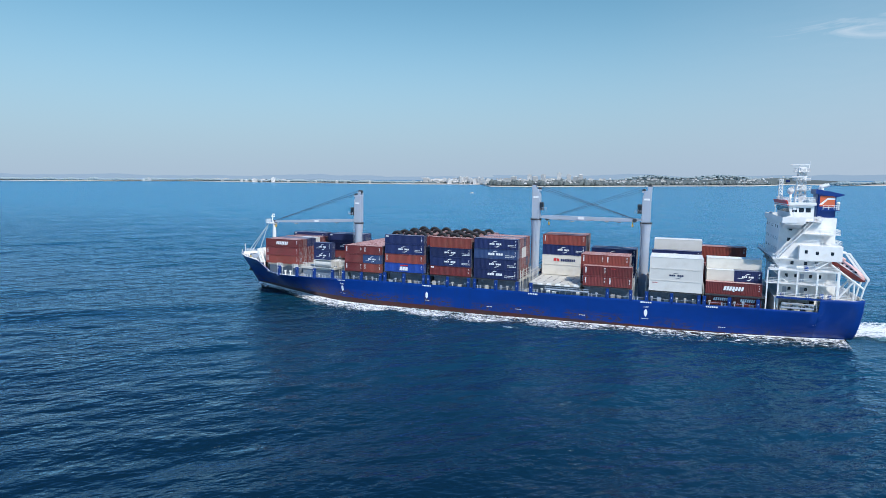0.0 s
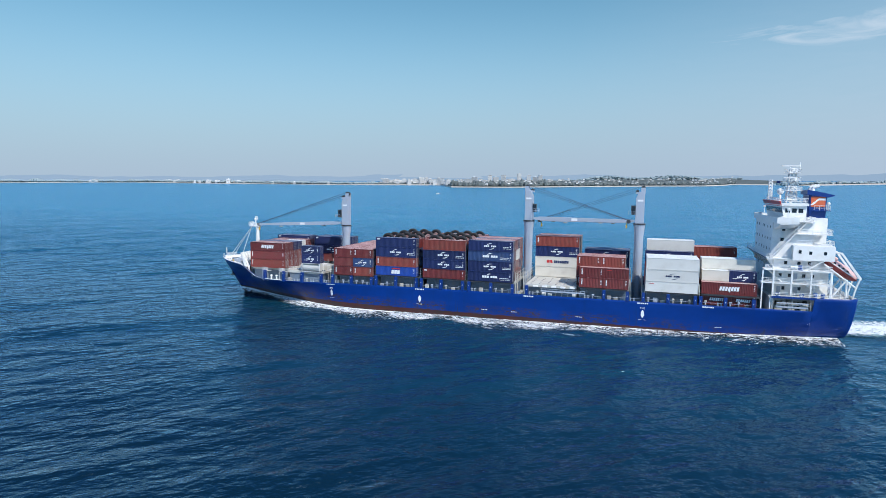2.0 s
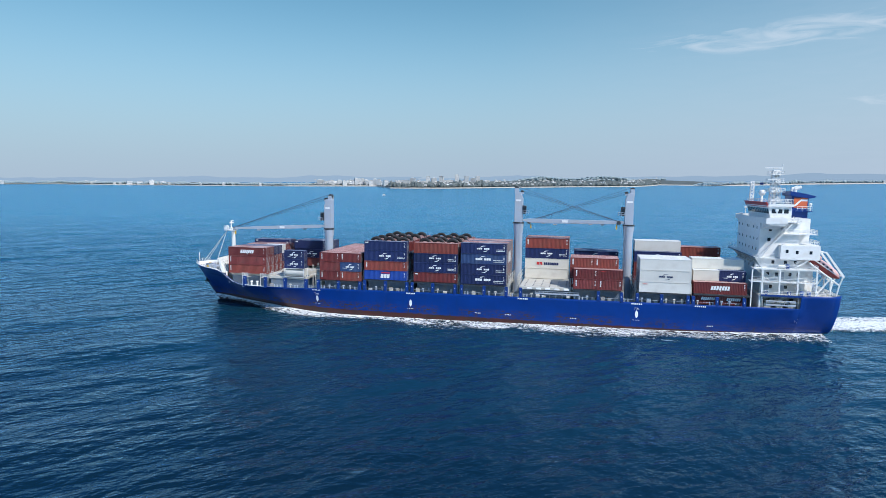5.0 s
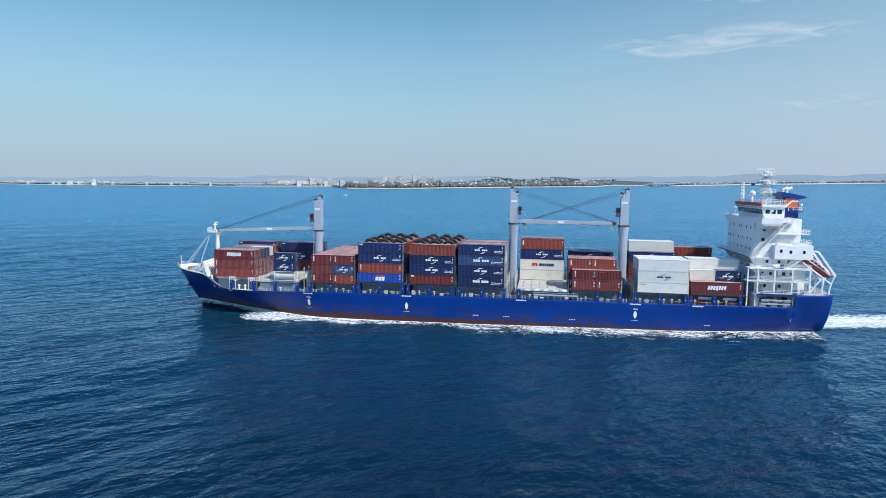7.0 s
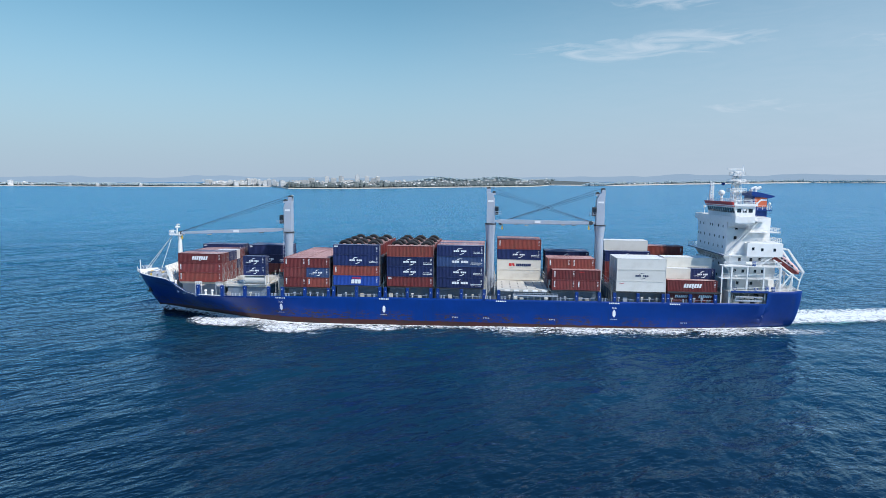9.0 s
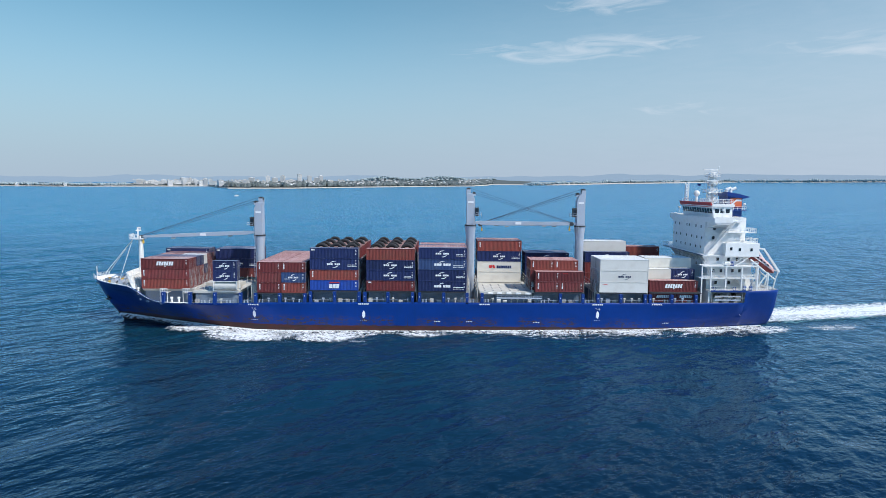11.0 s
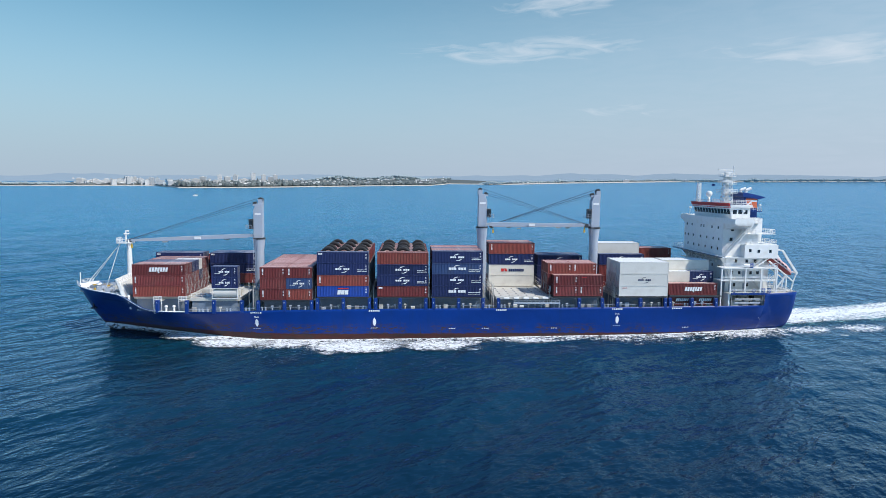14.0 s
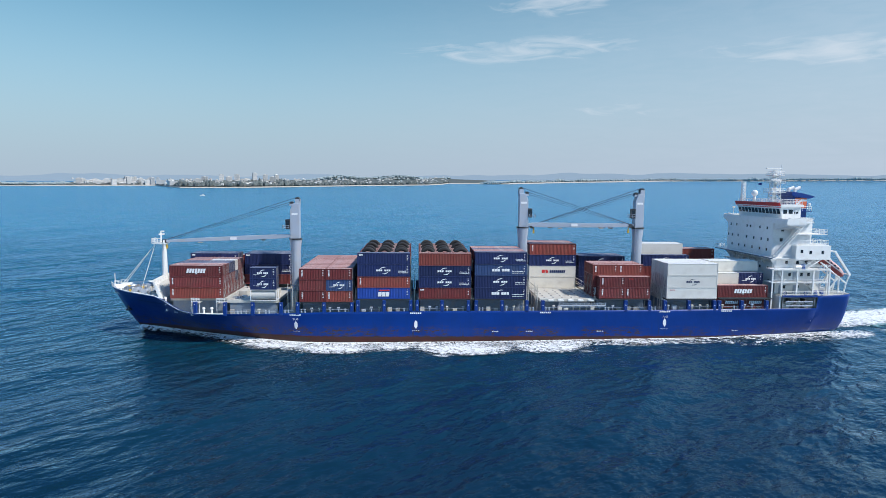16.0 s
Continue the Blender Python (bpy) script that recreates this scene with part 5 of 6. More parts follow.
    part("red_band", band, "red_paint", house, "red band along the wheelhouse roof edge")
    fascia = bmesh.new()
    add_box(fascia, 103.2, 108.9, 5.5, 5.7, 21.9, 22.5)
    part("white_band", fascia, "ship_white", house)
    part("roof_rail", bars(rail_bars([(103.4, 26.0, 22.1), (103.4, 5.9, 22.1), (108.7, 5.9, 22.1), (108.7, 26.0, 22.1)], 1.6, 4, 1.2), 0.045, 5), "ship_white", house)
    # small windows
    wins = []
    for z, ys in ((16.6, (8.2, 11.4, 15.8, 17.4, 22.6, 25.6)), (13.7, (7.6, 10.5, 13.9, 17.4, 21.6, 24.6, 26.6)), (11.2, (8, 11, 14.5, 18, 21, 24.5)), (6.6, (7.5, 11, 15, 19, 23)), (3.4, (7, 12, 17, 22))):
        fx = 101.6 if z > 9.3 else 102.0
        wins += [(fx - 0.04, fx + 0.03, y - 0.26, y + 0.26, z - 0.34, z + 0.34) for y in ys]
    wins += [(x - 0.35, x + 0.35, 5.66, 5.73, z - 0.4, z + 0.4) for x, z in ((104.0, 16.3), (103.8, 13.8))]
    wins += [(x - 0.3, x + 0.3, 2.16, 2.23, z - 0.38, z + 0.38) for x, z in ((107.0, 11.3), (109.2, 11.1), (112.2, 11.1))]
    wins += [(x - 0.32, x + 0.32, 4.16, 4.23, z - 0.4, z + 0.4) for x, z in ((103.6, 5.4), (105.6, 5.4), (108.6, 5.4), (110.4, 5.4), (104.6, 8.4), (107.4, 8.4), (109.6, 8.4), (104.4, 2.3), (107.8, 2.3))]
    for w in wins:
        part("window", box(*w), "glass", house)
    for x, y, z, h in ((103.0, 4.14, 0.7, 2.0), (106.6, 4.14, 0.7, 2.0), (106.4, 4.14, 3.95, 2.0)):
        part("door", box(x, x + 0.85, y, y + 0.09, z, z + h, 0.02), "crane", house)
    # port galleries: open decks on columns
    for z in (3.75, 6.85):
        x0 = 99.0 if z < 5 else 99.6
        part("gallery_deck", box(x0, 113.6, 0.7, 4.2, z, z + 0.2), "ship_white", house)
        part("gallery_rail", bars(rail_bars([(x0 + 0.1, 0.8, z + 0.2), (113.5, 0.8, z + 0.2), (113.5, 4.0, z + 0.2)], 1.05, 3, 1.5), 0.045, 5), "ship_white", house)
        part("gallery_deck", box(102.0, 113.6, 26.0, 29.3, z, z + 0.2), "ship_white", house)
    part("main_rail", bars(rail_bars([(101.4, 0.5, 0.7), (117.0, 0.7, 0.7), (117.7, 3, 0.7), (117.8, 27, 0.7)], 1.05, 3, 1.5), 0.045, 5), "ship_white", house)
    for x in (101.6, 105.4, 109.4, 113.4):
        part("gallery_column", box(x - 0.17, x + 0.17, 0.7, 1.0, 0.7, 6.85), "ship_white", house)
    for x in (99.3, 101.6):
        part("gallery_column", box(x - 0.14, x + 0.14, 0.75, 1.0, -4.3, 6.85), "ship_white", house)
    # outside stairs
    for x0, z0, x1, z1, y in ((101.0, 9.55, 104.8, 13.9, 3.5), (104.8, 13.9, 108.2, 18.1, 3.5), (103.6, 3.95, 100.4, 6.9, 2.6), (108.6, 6.95, 112.2, 9.4, 2.9), (111.5, 0.7, 108.4, 3.8, 3.0)):
        n = 14
        bm = bmesh.new()
        for k in range(n):
            f = (k + 0.5) / n
            px, pz = x0 + (x1 - x0) * f, z0 + (z1 - z0) * f
            add_box(bm, px - 0.16, px + 0.16, y - 0.45, y + 0.45, pz - 0.03, pz + 0.03)
        for sy in (-0.5, 0.5):
            add_bar(bm, (x0, y + sy, z0), (x1, y + sy, z1), 0.13, 4)
            add_bar(bm, (x0, y + sy, z0 + 1.0), (x1, y + sy, z1 + 1.0), 0.05, 5)
            for k in range(5):
                f = k / 4
                q = Vector((x0, y + sy, z0)).lerp(Vector((x1, y + sy, z1)), f)
                add_bar(bm, q, q + Vector((0, 0, 1.0)), 0.04, 5)
        part("stair", bm, "ship_white", house)
    # stair casing, front edge sloped along the wing's shadow line, and the walkway edge
    part("stair_casing", prism([(101.9, 9.55), (105.6, 9.55), (105.6, 12.7), (110.0, 12.7), (110.0, 17.9), (106.9, 17.9), (106.2, 15.4)], 4.1, 7.9), "ship_white", house, "white stair casing with a sloping front edge")
    part("deck_edge", box(100.2, 100.28, 3.0, 31.2, 9.26, 9.5), "coaming", house, "grey-blue edge of the walkway")
    part("pipe_run", bars([((100.9, 6.0, 8.8), (100.9, 22.0, 8.8)), ((101.2, 6.0, 8.5), (101.2, 22.0, 8.5)), ((100.9, 8.0, 8.0), (100.9, 8.0, 9.3)), ((100.9, 14.0, 8.0), (100.9, 14.0, 9.3)), ((100.9, 20.0, 8.0), (100.9, 20.0, 9.3))], 0.12, 6), "pale", house)
    for k in range(6):
        part("floodlight", box(100.7, 101.1, 9.5 + k * 2.4, 10.1 + k * 2.4, 7.7, 8.1, 0.05), "pale", house)
    # balconies aft of the upper block
    for z, x1 in ((12.7, 114.1), (15.3, 113.6), (18.15, 110.0)):
        part("aft_platform", box(106.2, x1, 2.8, 9.0, z, z + 0.15), "ship_white", house)
        part("aft_rail", bars(rail_bars([(106.4, 2.9, z + 0.15), (x1 - 0.1, 2.9, z + 0.15), (x1 - 0.1, 8.9, z + 0.15)], 1.05, 3, 1.0), 0.045, 5), "ship_white", house)
    # opening in the side below the poop: mooring deck
    part("poop_strake", box(101.2, 110.05, -0.5, -0.36, 0.52, 0.98), "ship_blue", SHIP)
    part("mooring_floor", box(101.2, 109.8, 1.0, 5.0, -2.9, -2.7), "pale", SHIP)
    part("mooring_bulkhead", box(101.2, 109.8, 4.8, 5.0, -2.7, 0.5), "ship_white", SHIP)
    for x in (102.2, 104.8, 107.6):
        bm = box(x, x + 1.6, 0.6, 1.6, -2.7, -1.3, 0.08)
        add_box(bm, x + 0.3, x + 2.4, 0.3, 0.8, -1.2, -0.9, 0.03)
        part("winch", bm, "pale", SHIP)
    rack = box(102.4, 109.0, -0.2, 0.0, -1.75, -1.4, 0.03)
    add_box(rack, 102.4, 109.0, -0.2, 0.0, -0.75, -0.45, 0.03)
    for k in range(9):
        px = 102.5 + k * 6.4 / 8
        add_bar(rack, (px, -0.1, -1.5), (px, -0.1, -0.6), 0.05, 5)
    part("side_ladder", rack, "crane", SHIP, "grey-white accommodation ladder stowed on its side")
    for px in (101.6, 105.6, 109.4):
        part("rack_post", box(px, px + 0.16, -0.1, 0.06, -2.3, 0.5), "steel", SHIP)
    for k in range(7):
        px = 101.9 + k * 1.15
        part("locker", box(px, px + rnd.uniform(0.4, 0.9), 3.6, 4.6, -2.7, -2.7 + rnd.uniform(0.8, 2.2), 0.05), rnd.choice(["coaming", "steel", "pale", "dark"]), SHIP)
    # deck stores
    for x, y, z in ((107.2, 1.6, 7.05), (110.6, 1.5, 0.7), (112.2, 1.6, 0.7)):
        bm = bmesh.new()
        bmesh.ops.create_cone(bm, cap_ends=True, segments=14, radius1=0.45, radius2=0.45, depth=1.1, matrix=Matrix.Translation((x, y, z + 0.56)))
        part("drum", bm, "drum", house, "blue plastic drum")
    bm = bmesh.new()
    bmesh.ops.create_cone(bm, cap_ends=True, segments=14, radius1=0.42, radius2=0.42, depth=1.4, matrix=Matrix.Translation((105.8, 1.4, 7.55)) @ pose(0, 0, 0, 0, 90, 0))
    part("life_raft", bm, "ship_white", house, "white life raft canister")
    for x in (102.6, 107.6):
        bm = bmesh.new()
        n, rr = 18, 0.4
        prev = []
        for i in range(n):
            a = 2 * math.pi * i / n
            for k in range(6):
                b = 2 * math.pi * k / 6
                prev.append(bm.verts.new((x + (rr + 0.11 * math.cos(b)) * math.cos(a), 0.66 + 0.11 * math.sin(b), 1.3 + (rr + 0.11 * math.cos(b)) * math.sin(a))))
        for i in range(n):
            for k in range(6):
                bm.faces.new((prev[i * 6 + k], prev[((i + 1) % n) * 6 + k], prev[((i + 1) % n) * 6 + (k + 1) % 6], prev[i * 6 + (k + 1) % 6]))
        part("lifebuoy", bm, "drum", house)
    return house


HOUSE = build_house()


def lattice(name, x, y, z0, z1, w0, w1, parent, bays=7, r=0.07, label=""):
    ends = []
    for k in range(bays + 1):
        f = k / bays
        z, w = z0 + (z1 - z0) * f, w0 + (w1 - w0) * f
        c = [Vector((x + sx * w, y + sy * w, z)) for sx, sy in ((-1, -1), (1, -1), (1, 1), (-1, 1))]
        ends += [(c[i], c[(i + 1) % 4]) for i in range(4)]
        if k:
            ends += [(p[i], c[i]) for i in range(4)] + [(p[i], c[(i + 1) % 4]) for i in range(4)]
        p = c
    return part(name, bars(ends, r, 5), "ship_white", parent, label)


RADAR = lattice("radar_mast", 107.0, 15.0, 22.1, 30.9, 1.15, 0.7, SHIP, 8, 0.1, "white lattice radar mast with platforms")
for z, w in ((25.4, 1.9), (27.8, 1.7), (29.8, 1.5)):
    part("mast_platform", box(107 - w, 107 + w, 15 - w, 15 + w, z, z + 0.12), "ship_white", RADAR)
    part("mast_rail", bars(rail_bars([(107 - w, 15 - w, z), (107 + w, 15 - w, z), (107 + w, 15 + w, z), (107 - w, 15 + w, z), (107 - w, 15 - w, z)], 1.0, 2, 1.0), 0.045, 5), "ship_white", RADAR)
part("mast_trunk", bars([((107, 15, 22), (107, 15, 31.1))], 0.4, 8), "ship_white", RADAR)
part("radar_scanner", box(104.4, 108.4, 14.8, 15.2, 31.5, 31.75), "ship_white", RADAR)
part("radar_scanner", box(104.6, 107.0, 12.9, 13.15, 28.5, 28.75), "ship_white", RADAR)
for a, b in (((106.4, 15, 30.8), (106.4, 15, 31.5)), ((105.8, 13.6, 27.8), (105.8, 13.05, 28.5)), ((105.2, 15, 30.6), (108.6, 15, 30.6)), ((108.5, 15, 30.6), (108.5, 15, 32.6))):
    part("scanner_post", bars([(a, b)], 0.09), "ship_white", RADAR)
lattice("signal_mast", 104.0, 24.6, 22.1, 28.2, 0.45, 0.4, SHIP, 8, 0.07, "white lattice signal mast")
dome = bmesh.new()
bmesh.ops.create_uvsphere(dome, u_segments=20, v_segments=12, radius=0.85, matrix=Matrix.Translation((106.0, 22.5, 25.2)))
bmesh.ops.create_cone(dome, cap_ends=True, segments=12, radius1=0.35, radius2=0.3, depth=2.4, matrix=Matrix.Translation((106.0, 22.5, 23.3)))
part("satellite_dome", dome, "ship_white", SHIP, "white satellite dome on a post", smooth=True)
part("flag", box(104.0, 104.9, 17.5, 17.53, 27.3, 27.9), "ship_blue", RADAR, "small dark blue ensign")
funnel = prism([(110.3, 18.7), (114.2, 18.7), (114.2, 24.6), (110.3, 24.9)], 12.2, 18.0)
bmesh.ops.bevel(funnel, geom=list(funnel.edges), offset=0.25, segments=2, affect="EDGES")
FUN = part("funnel", funnel, "ship_blue", SHIP, "blue funnel with orange and white mark")
part("funnel_cap", prism([(109.8, 24.6), (114.3, 23.9), (115.7, 24.3), (115.7, 24.5), (112.4, 25.3), (109.8, 25.7)], 11.8, 18.4), "ship_blue", FUN)
part("funnel_mark", box(110.8, 113.9, 12.13, 12.17, 21.6, 24.1), "logo_orange", FUN)
bm = bmesh.new()
for pts in (((110.6, 22.0), (111.3, 22.0), (112.4, 23.2), (112.4, 23.7)), ((112.4, 23.2), (113.9, 23.2), (113.9, 23.7), (112.4, 23.7))):
    bm.faces.new([bm.verts.new((x, 12.1, z)) for x, z in pts])
part("funnel_stripe", bm, "mark", FUN)
part("funnel_platform", box(111.2, 114.9, 11.3, 18.6, 20.6, 20.8), "ship_blue", FUN)
part("funnel_rail", bars(rail_bars([(111.4, 11.4, 20.8), (114.8, 11.4, 20.8), (114.8, 18.5, 20.8)], 1.1, 2, 1.0), 0.05, 5), "ship_white", FUN)
for y in (13.2, 15.8):
    part("exhaust_pipe", bars([((111.2, y, 25.3), (111.2, y, 26.2)), ((111.2, y, 26.2), (112.6, y, 26.8))], 0.42, 10), "ship_white", FUN)
bm = bars([((114.6, 12.0, 20.8), (114.6, 12.0, 22.2))], 0.1)
bmesh.ops.create_uvsphere(bm, u_segments=12, v_segments=8, radius=0.38, matrix=Matrix.Translation((114.6, 12.0, 22.4)))
part("antenna_dome", bm, "ship_white", FUN)


# ---- free-fall lifeboat ----
def build_lifeboat():
    boat = tagged(new("lifeboat"), "orange-red enclosed lifeboat on its sloping launch ramp", "lifeboat")
    prof = [(-4.3, 0.1, 0.1), (-4.0, 0.7, 0.6), (-3, 1.2, 1.15), (-1, 1.35, 1.35), (1.2, 1.35, 1.35), (2.8, 1.1, 1.1), (3.8, 0.6, 0.65), (4.3, 0.08, 0.1)]
    bm = bmesh.new()
    rings = []
    for x, w, h in prof:
        rings.append([bm.verts.new((x, w * math.cos(a), h * math.sin(a) * (1.0 if math.sin(a) > 0 else 0.85))) for a in [2 * math.pi * k / 16 for k in range(16)]])
    for a, b in zip(rings, rings[1:]):
        for k in range(16):
            bm.faces.new((a[k], b[k], b[(k + 1) % 16], a[(k + 1) % 16]))
    bm.faces.new(rings[0][::-1])
    bm.faces.new(rings[-1])
    for f in bm.faces:
        f.material_index = 1 if f.calc_center_median().z > 0.12 else 0
    part("boat_hull", bm, ["boat_red", "boat_pale"], boat, "enclosed boat, red below and sunlit pink above", smooth=True)
    part("conning_dome", box(-3.4, -1.9, -0.7, 0.7, 1.0, 1.75, 0.2), "boat_pale", boat)
    part("rubbing_strake", bars([((-3.6, -1.33, 0.1), (2.8, -1.3, 0.1))], 0.09), "ship_white", boat)
    for i in range(4):
        part("porthole", box(-2.4 + i * 1.1, -1.9 + i * 1.1, -1.34, -1.2, 0.35, 0.65), "glass", boat)
    ride(boat, Matrix.Translation((116.0, 4.6, 7.35)) @ pose(0, 0, 0, 0, 35, 0))
    


build_lifeboat()
ends = []
for y in (2.6, 6.6):
    ends += [((112.0, y, 9.2), (113.6, y, 11.6)), ((113.6, y, 11.6), (115.6, y, 11.2)), ((119.6, y, 5.6), (118.9, y, 3.4)), ((118.9, y, 3.4), (118.4, y, 0.8)), ((112.2, y, 8.6), (118.9, y, 3.4)), ((114.0, y, 7.2), (114.0, y, 0.8)), ((117.0, y, 5.2), (117.0, y, 0.8)), ((114.0, y, 0.8), (117.0, y, 5.2))]
ends += [((113.6, 2.6, 11.6), (113.6, 6.6, 11.6)), ((119.6, 2.6, 5.6), (119.6, 6.6, 5.6))]
DAVIT = part("boat_davit", bars(ends, 0.2, 6), "ship_white", SHIP, "white steel lifeboat launching frame")
for y in (2.6, 6.6):
    part("davit_arm", prism([(115.35, 11.3), (115.7, 11.45), (119.85, 5.75), (119.8, 5.3), (119.5, 5.35)], y - 0.2, y + 0.2), "ship_white", DAVIT)
for x, y, z, w, d, h in ((114.6, 9, 0.7, 1.8, 2.0, 1.5), (115.4, 13, 0.7, 1.2, 2.4, 1.1), (112.8, 20, 0.7, 2.2, 3, 2.2), (115.2, 22, 0.7, 1.6, 2.4, 1.2)):
    part("mooring_winch", box(x, x + w, y, y + d, z, z + h, 0.12), "crane", SHIP)

# ---- foam and wake ----
FOAM_DENSE = foam_material("white_sea_foam", 0.85, 0.62, 0.98, (0.75, 1.15, 1))
FOAM_LACE = foam_material("lacy_sea_foam", 0.9, 0.72, 1.05, (0.8, 2.0, 1))


def foam_sheet(name, rows, mat, label, category="foam"):
    """rows of (point, cover) across; all rows equally long."""
    me = bpy.data.meshes.new(name)
    m = len(rows[0])
    verts = [tuple(p) for r in rows for p, _ in r]
    faces = [(i * m + j, i * m + j + 1, (i + 1) * m + j + 1, (i + 1) * m + j) for i in range(len(rows) - 1) for j in range(m - 1)]
    me.from_pydata(verts, [], faces)
    att = me.attributes.new("cover", "FLOAT", "POINT")
    att.data.foreach_set("value", [c for r in rows for _, c in r])
    ob = mesh_part(name, me, mat, smooth=True)
    return tagged(ob, label, category)


def side_foam(sign):
    rows = []
    for x in np.arange(-56.5, 117, 0.9):
        w0 = hull_half(x, level(x, CENTRE) + 0.2)
        wide = float(np.interp(x, [-56, -50, -40, -33, -26, -10, 20, 60, 100, 117], [1.8, 2.4, 2.8, 4.6, 7.5, 10.0, 10.0, 9.0, 8.5, 9.0]))
        high = float(np.interp(x, [-57, -55, -48, -40, -30, -15, 20, 117], [1.0, 1.5, 0.9, 0.7, 0.8, 0.35, 0.28, 0.28]))
        strong = float(np.interp(x, [-56, -50, -42, -36, -30, -5, 30, 70, 117], [0.80, 0.74, 0.62, 0.58, 0.58, 0.38, 0.30, 0.27, 0.32]))
        sink = float(np.interp(x, [-56, -46, -30, 30, 70, 117], [0.1, 0.35, 0.6, 0.6, 0.4, 0.2]))
        strong += 0.16 * noise.noise(Vector((x * 0.05, sign, 0))) + 0.10 * noise.noise(Vector((x * 0.17, sign, 4)))
        row = []
        for j in range(8):
            f = j / 7
            y = CENTRE + sign * (w0 - 0.15 + wide * f)
            z = level(x, y) + high * (1 - f) ** 1.5 + 0.16 - sink
            c = strong * (1 - f) ** 0.8 - 0.14 * f
            if j == 0:
                c += 0.2
            row.append((Vector((x, y, z)), c))
        rows.append(row)
    ob = foam_sheet("hull_foam", rows, FOAM_DENSE, "white foam washing along the ship's waterline", "foam")
    ride(ob, Matrix())


side_foam(-1)
side_foam(1)


def track(t):
    """The ship's place and heading at a time, before the clip as well."""
    a = -(0.0091 * t + 0.000002 * t * t)
    n = 40
    ts = np.linspace(0, t, n)
    aa = -(0.0091 * ts + 0.000002 * ts * ts)
    dt = ts[1] - ts[0]
    return -7.6 * float(np.sum(np.cos(aa[:-1])) * dt), -7.6 * float(np.sum(np.sin(aa[:-1])) * dt), a


def on_track(t, x, y):
    sx, sy, a = track(t)
    c, s = math.cos(a), math.sin(a)
    return sx + c * x - s * y, sy + s * x + c * y


def build_wake():
    rows, deep = [], []
    for t in np.arange(15.9, -42, -0.3):
        back = max(0.0, -t) * 7.6
        half = 8.8 + 8.2 * min(1.0, back / 110)
        row, row2 = [], []
        for j in range(13):
            f = j / 6 - 1
            x, y = on_track(t, 111.0, CENTRE + f * half)
            c = 0.55 - 0.18 * min(1, back / 130) - 0.55 * abs(f) ** 2.4 + 0.07 * math.sin(f * 9 + t * 0.2) + 0.16 * noise.noise(Vector((t * 0.4, f * 2.5, 5)))
            row.append((Vector((x, y, 0.0)), c))
            x, y = on_track(t, 111.0, CENTRE + f * half * 1.2)
            row2.append((Vector((x, y, -0.15)), 0.62 - 0.7 * abs(f) ** 3))
        rows.append(row)
        deep.append(row2)
    foam_sheet("wake_foam", rows, FOAM_DENSE, "white churned propeller wake trailing behind the ship", "wake")
    green = foam_material("aerated_turquoise_water", 0.12, 0.7, 1.4)
    b = green.node_tree.nodes["Principled BSDF"]
    b.inputs["Base Color"].default_value, b.inputs["Roughness"].default_value = (0.16, 0.42, 0.46, 1), 0.3
    foam_sheet("wake_water", deep, green, "pale turquoise aerated water of the wake", "wake")


build_wake()
PATCHES = []


def foam_patch(birth, y_off, length, width, strength, seed, start=-30.0):
    """A raft of foam thrown off by the bow; it lies still on the sea while the ship runs past it."""
    rows = []
    for i in range(25):
        u = i / 12 - 1
        row = []
        for j in range(11):
            v = j / 5 - 1
            wob = 1 + 0.35 * noise.noise(Vector((u * 2.2, v * 1.5, seed)))
            r = (abs(u) ** 2.4 + abs(v) ** 2.0) * wob
            row.append((Vector((u * length / 2, v * width / 2 + 0.25 * width * u * u, 0.0)), strength + 0.03 - 0.45 * r))
        rows.append(row)
    ob = foam_sheet("foam_patch", rows, FOAM_DENSE if strength > 0.3 else FOAM_LACE, "drifting raft of white foam on the dark sea", "foam")
    tagged(ob, group="foam rafts")
    PATCHES.append((ob, birth, y_off, start))


for birth, y_off, length, width, strength, start in (
    (-10.5, -5.5, 18, 4.5, 0.28, -30), (-8.0, -5.0, 16, 5.0, 0.34, -30), (-6.0, -4.2, 16, 4.5, 0.36, -30), (-3.6, -4.2, 15, 4.5, 0.40, -30),
    (-9.2, -10.5, 5, 1.6, 0.30, -30), (-6.6, -9.5, 4, 1.2, 0.30, -30), (-1.2, -3.4, 12, 3.4, 0.34, -30),
    (3.4, -3.6, 12, 3.2, 0.36, -30), (6.2, -5.4, 19, 6.0, 0.46, -31), (7.4, -3.0, 10, 3.0, 0.40, -33), (8.9, -5.6, 24, 6.5, 0.52, -30), (11.0, -3.4, 14, 4.0, 0.46, -31), (12.6, -4.6, 20, 4.5, 0.50, -30), (14.2, -3.0, 14, 3.4, 0.50, -32), (9.6, -10.0, 5, 1.6, 0.34, -30), (5.4, -9.0, 5, 1.5, 0.30, -30)):
    foam_patch(birth, y_off * 1.12, length, width * 1.65, strength, birth * 3.1, start)


# ---- coast ----
F_PX = 784 / math.tan(radians(LENS) / 2)
VIEW_A = (78.68, -155.84, 21.19)
VIEW_B = (-127.9, -130.2, -10.83)
EYE = 37.6
SHELF = [(r, F_PX * (EYE - float(sea_level(r))) / r) for r in np.linspace(1500, 4700, 400)]


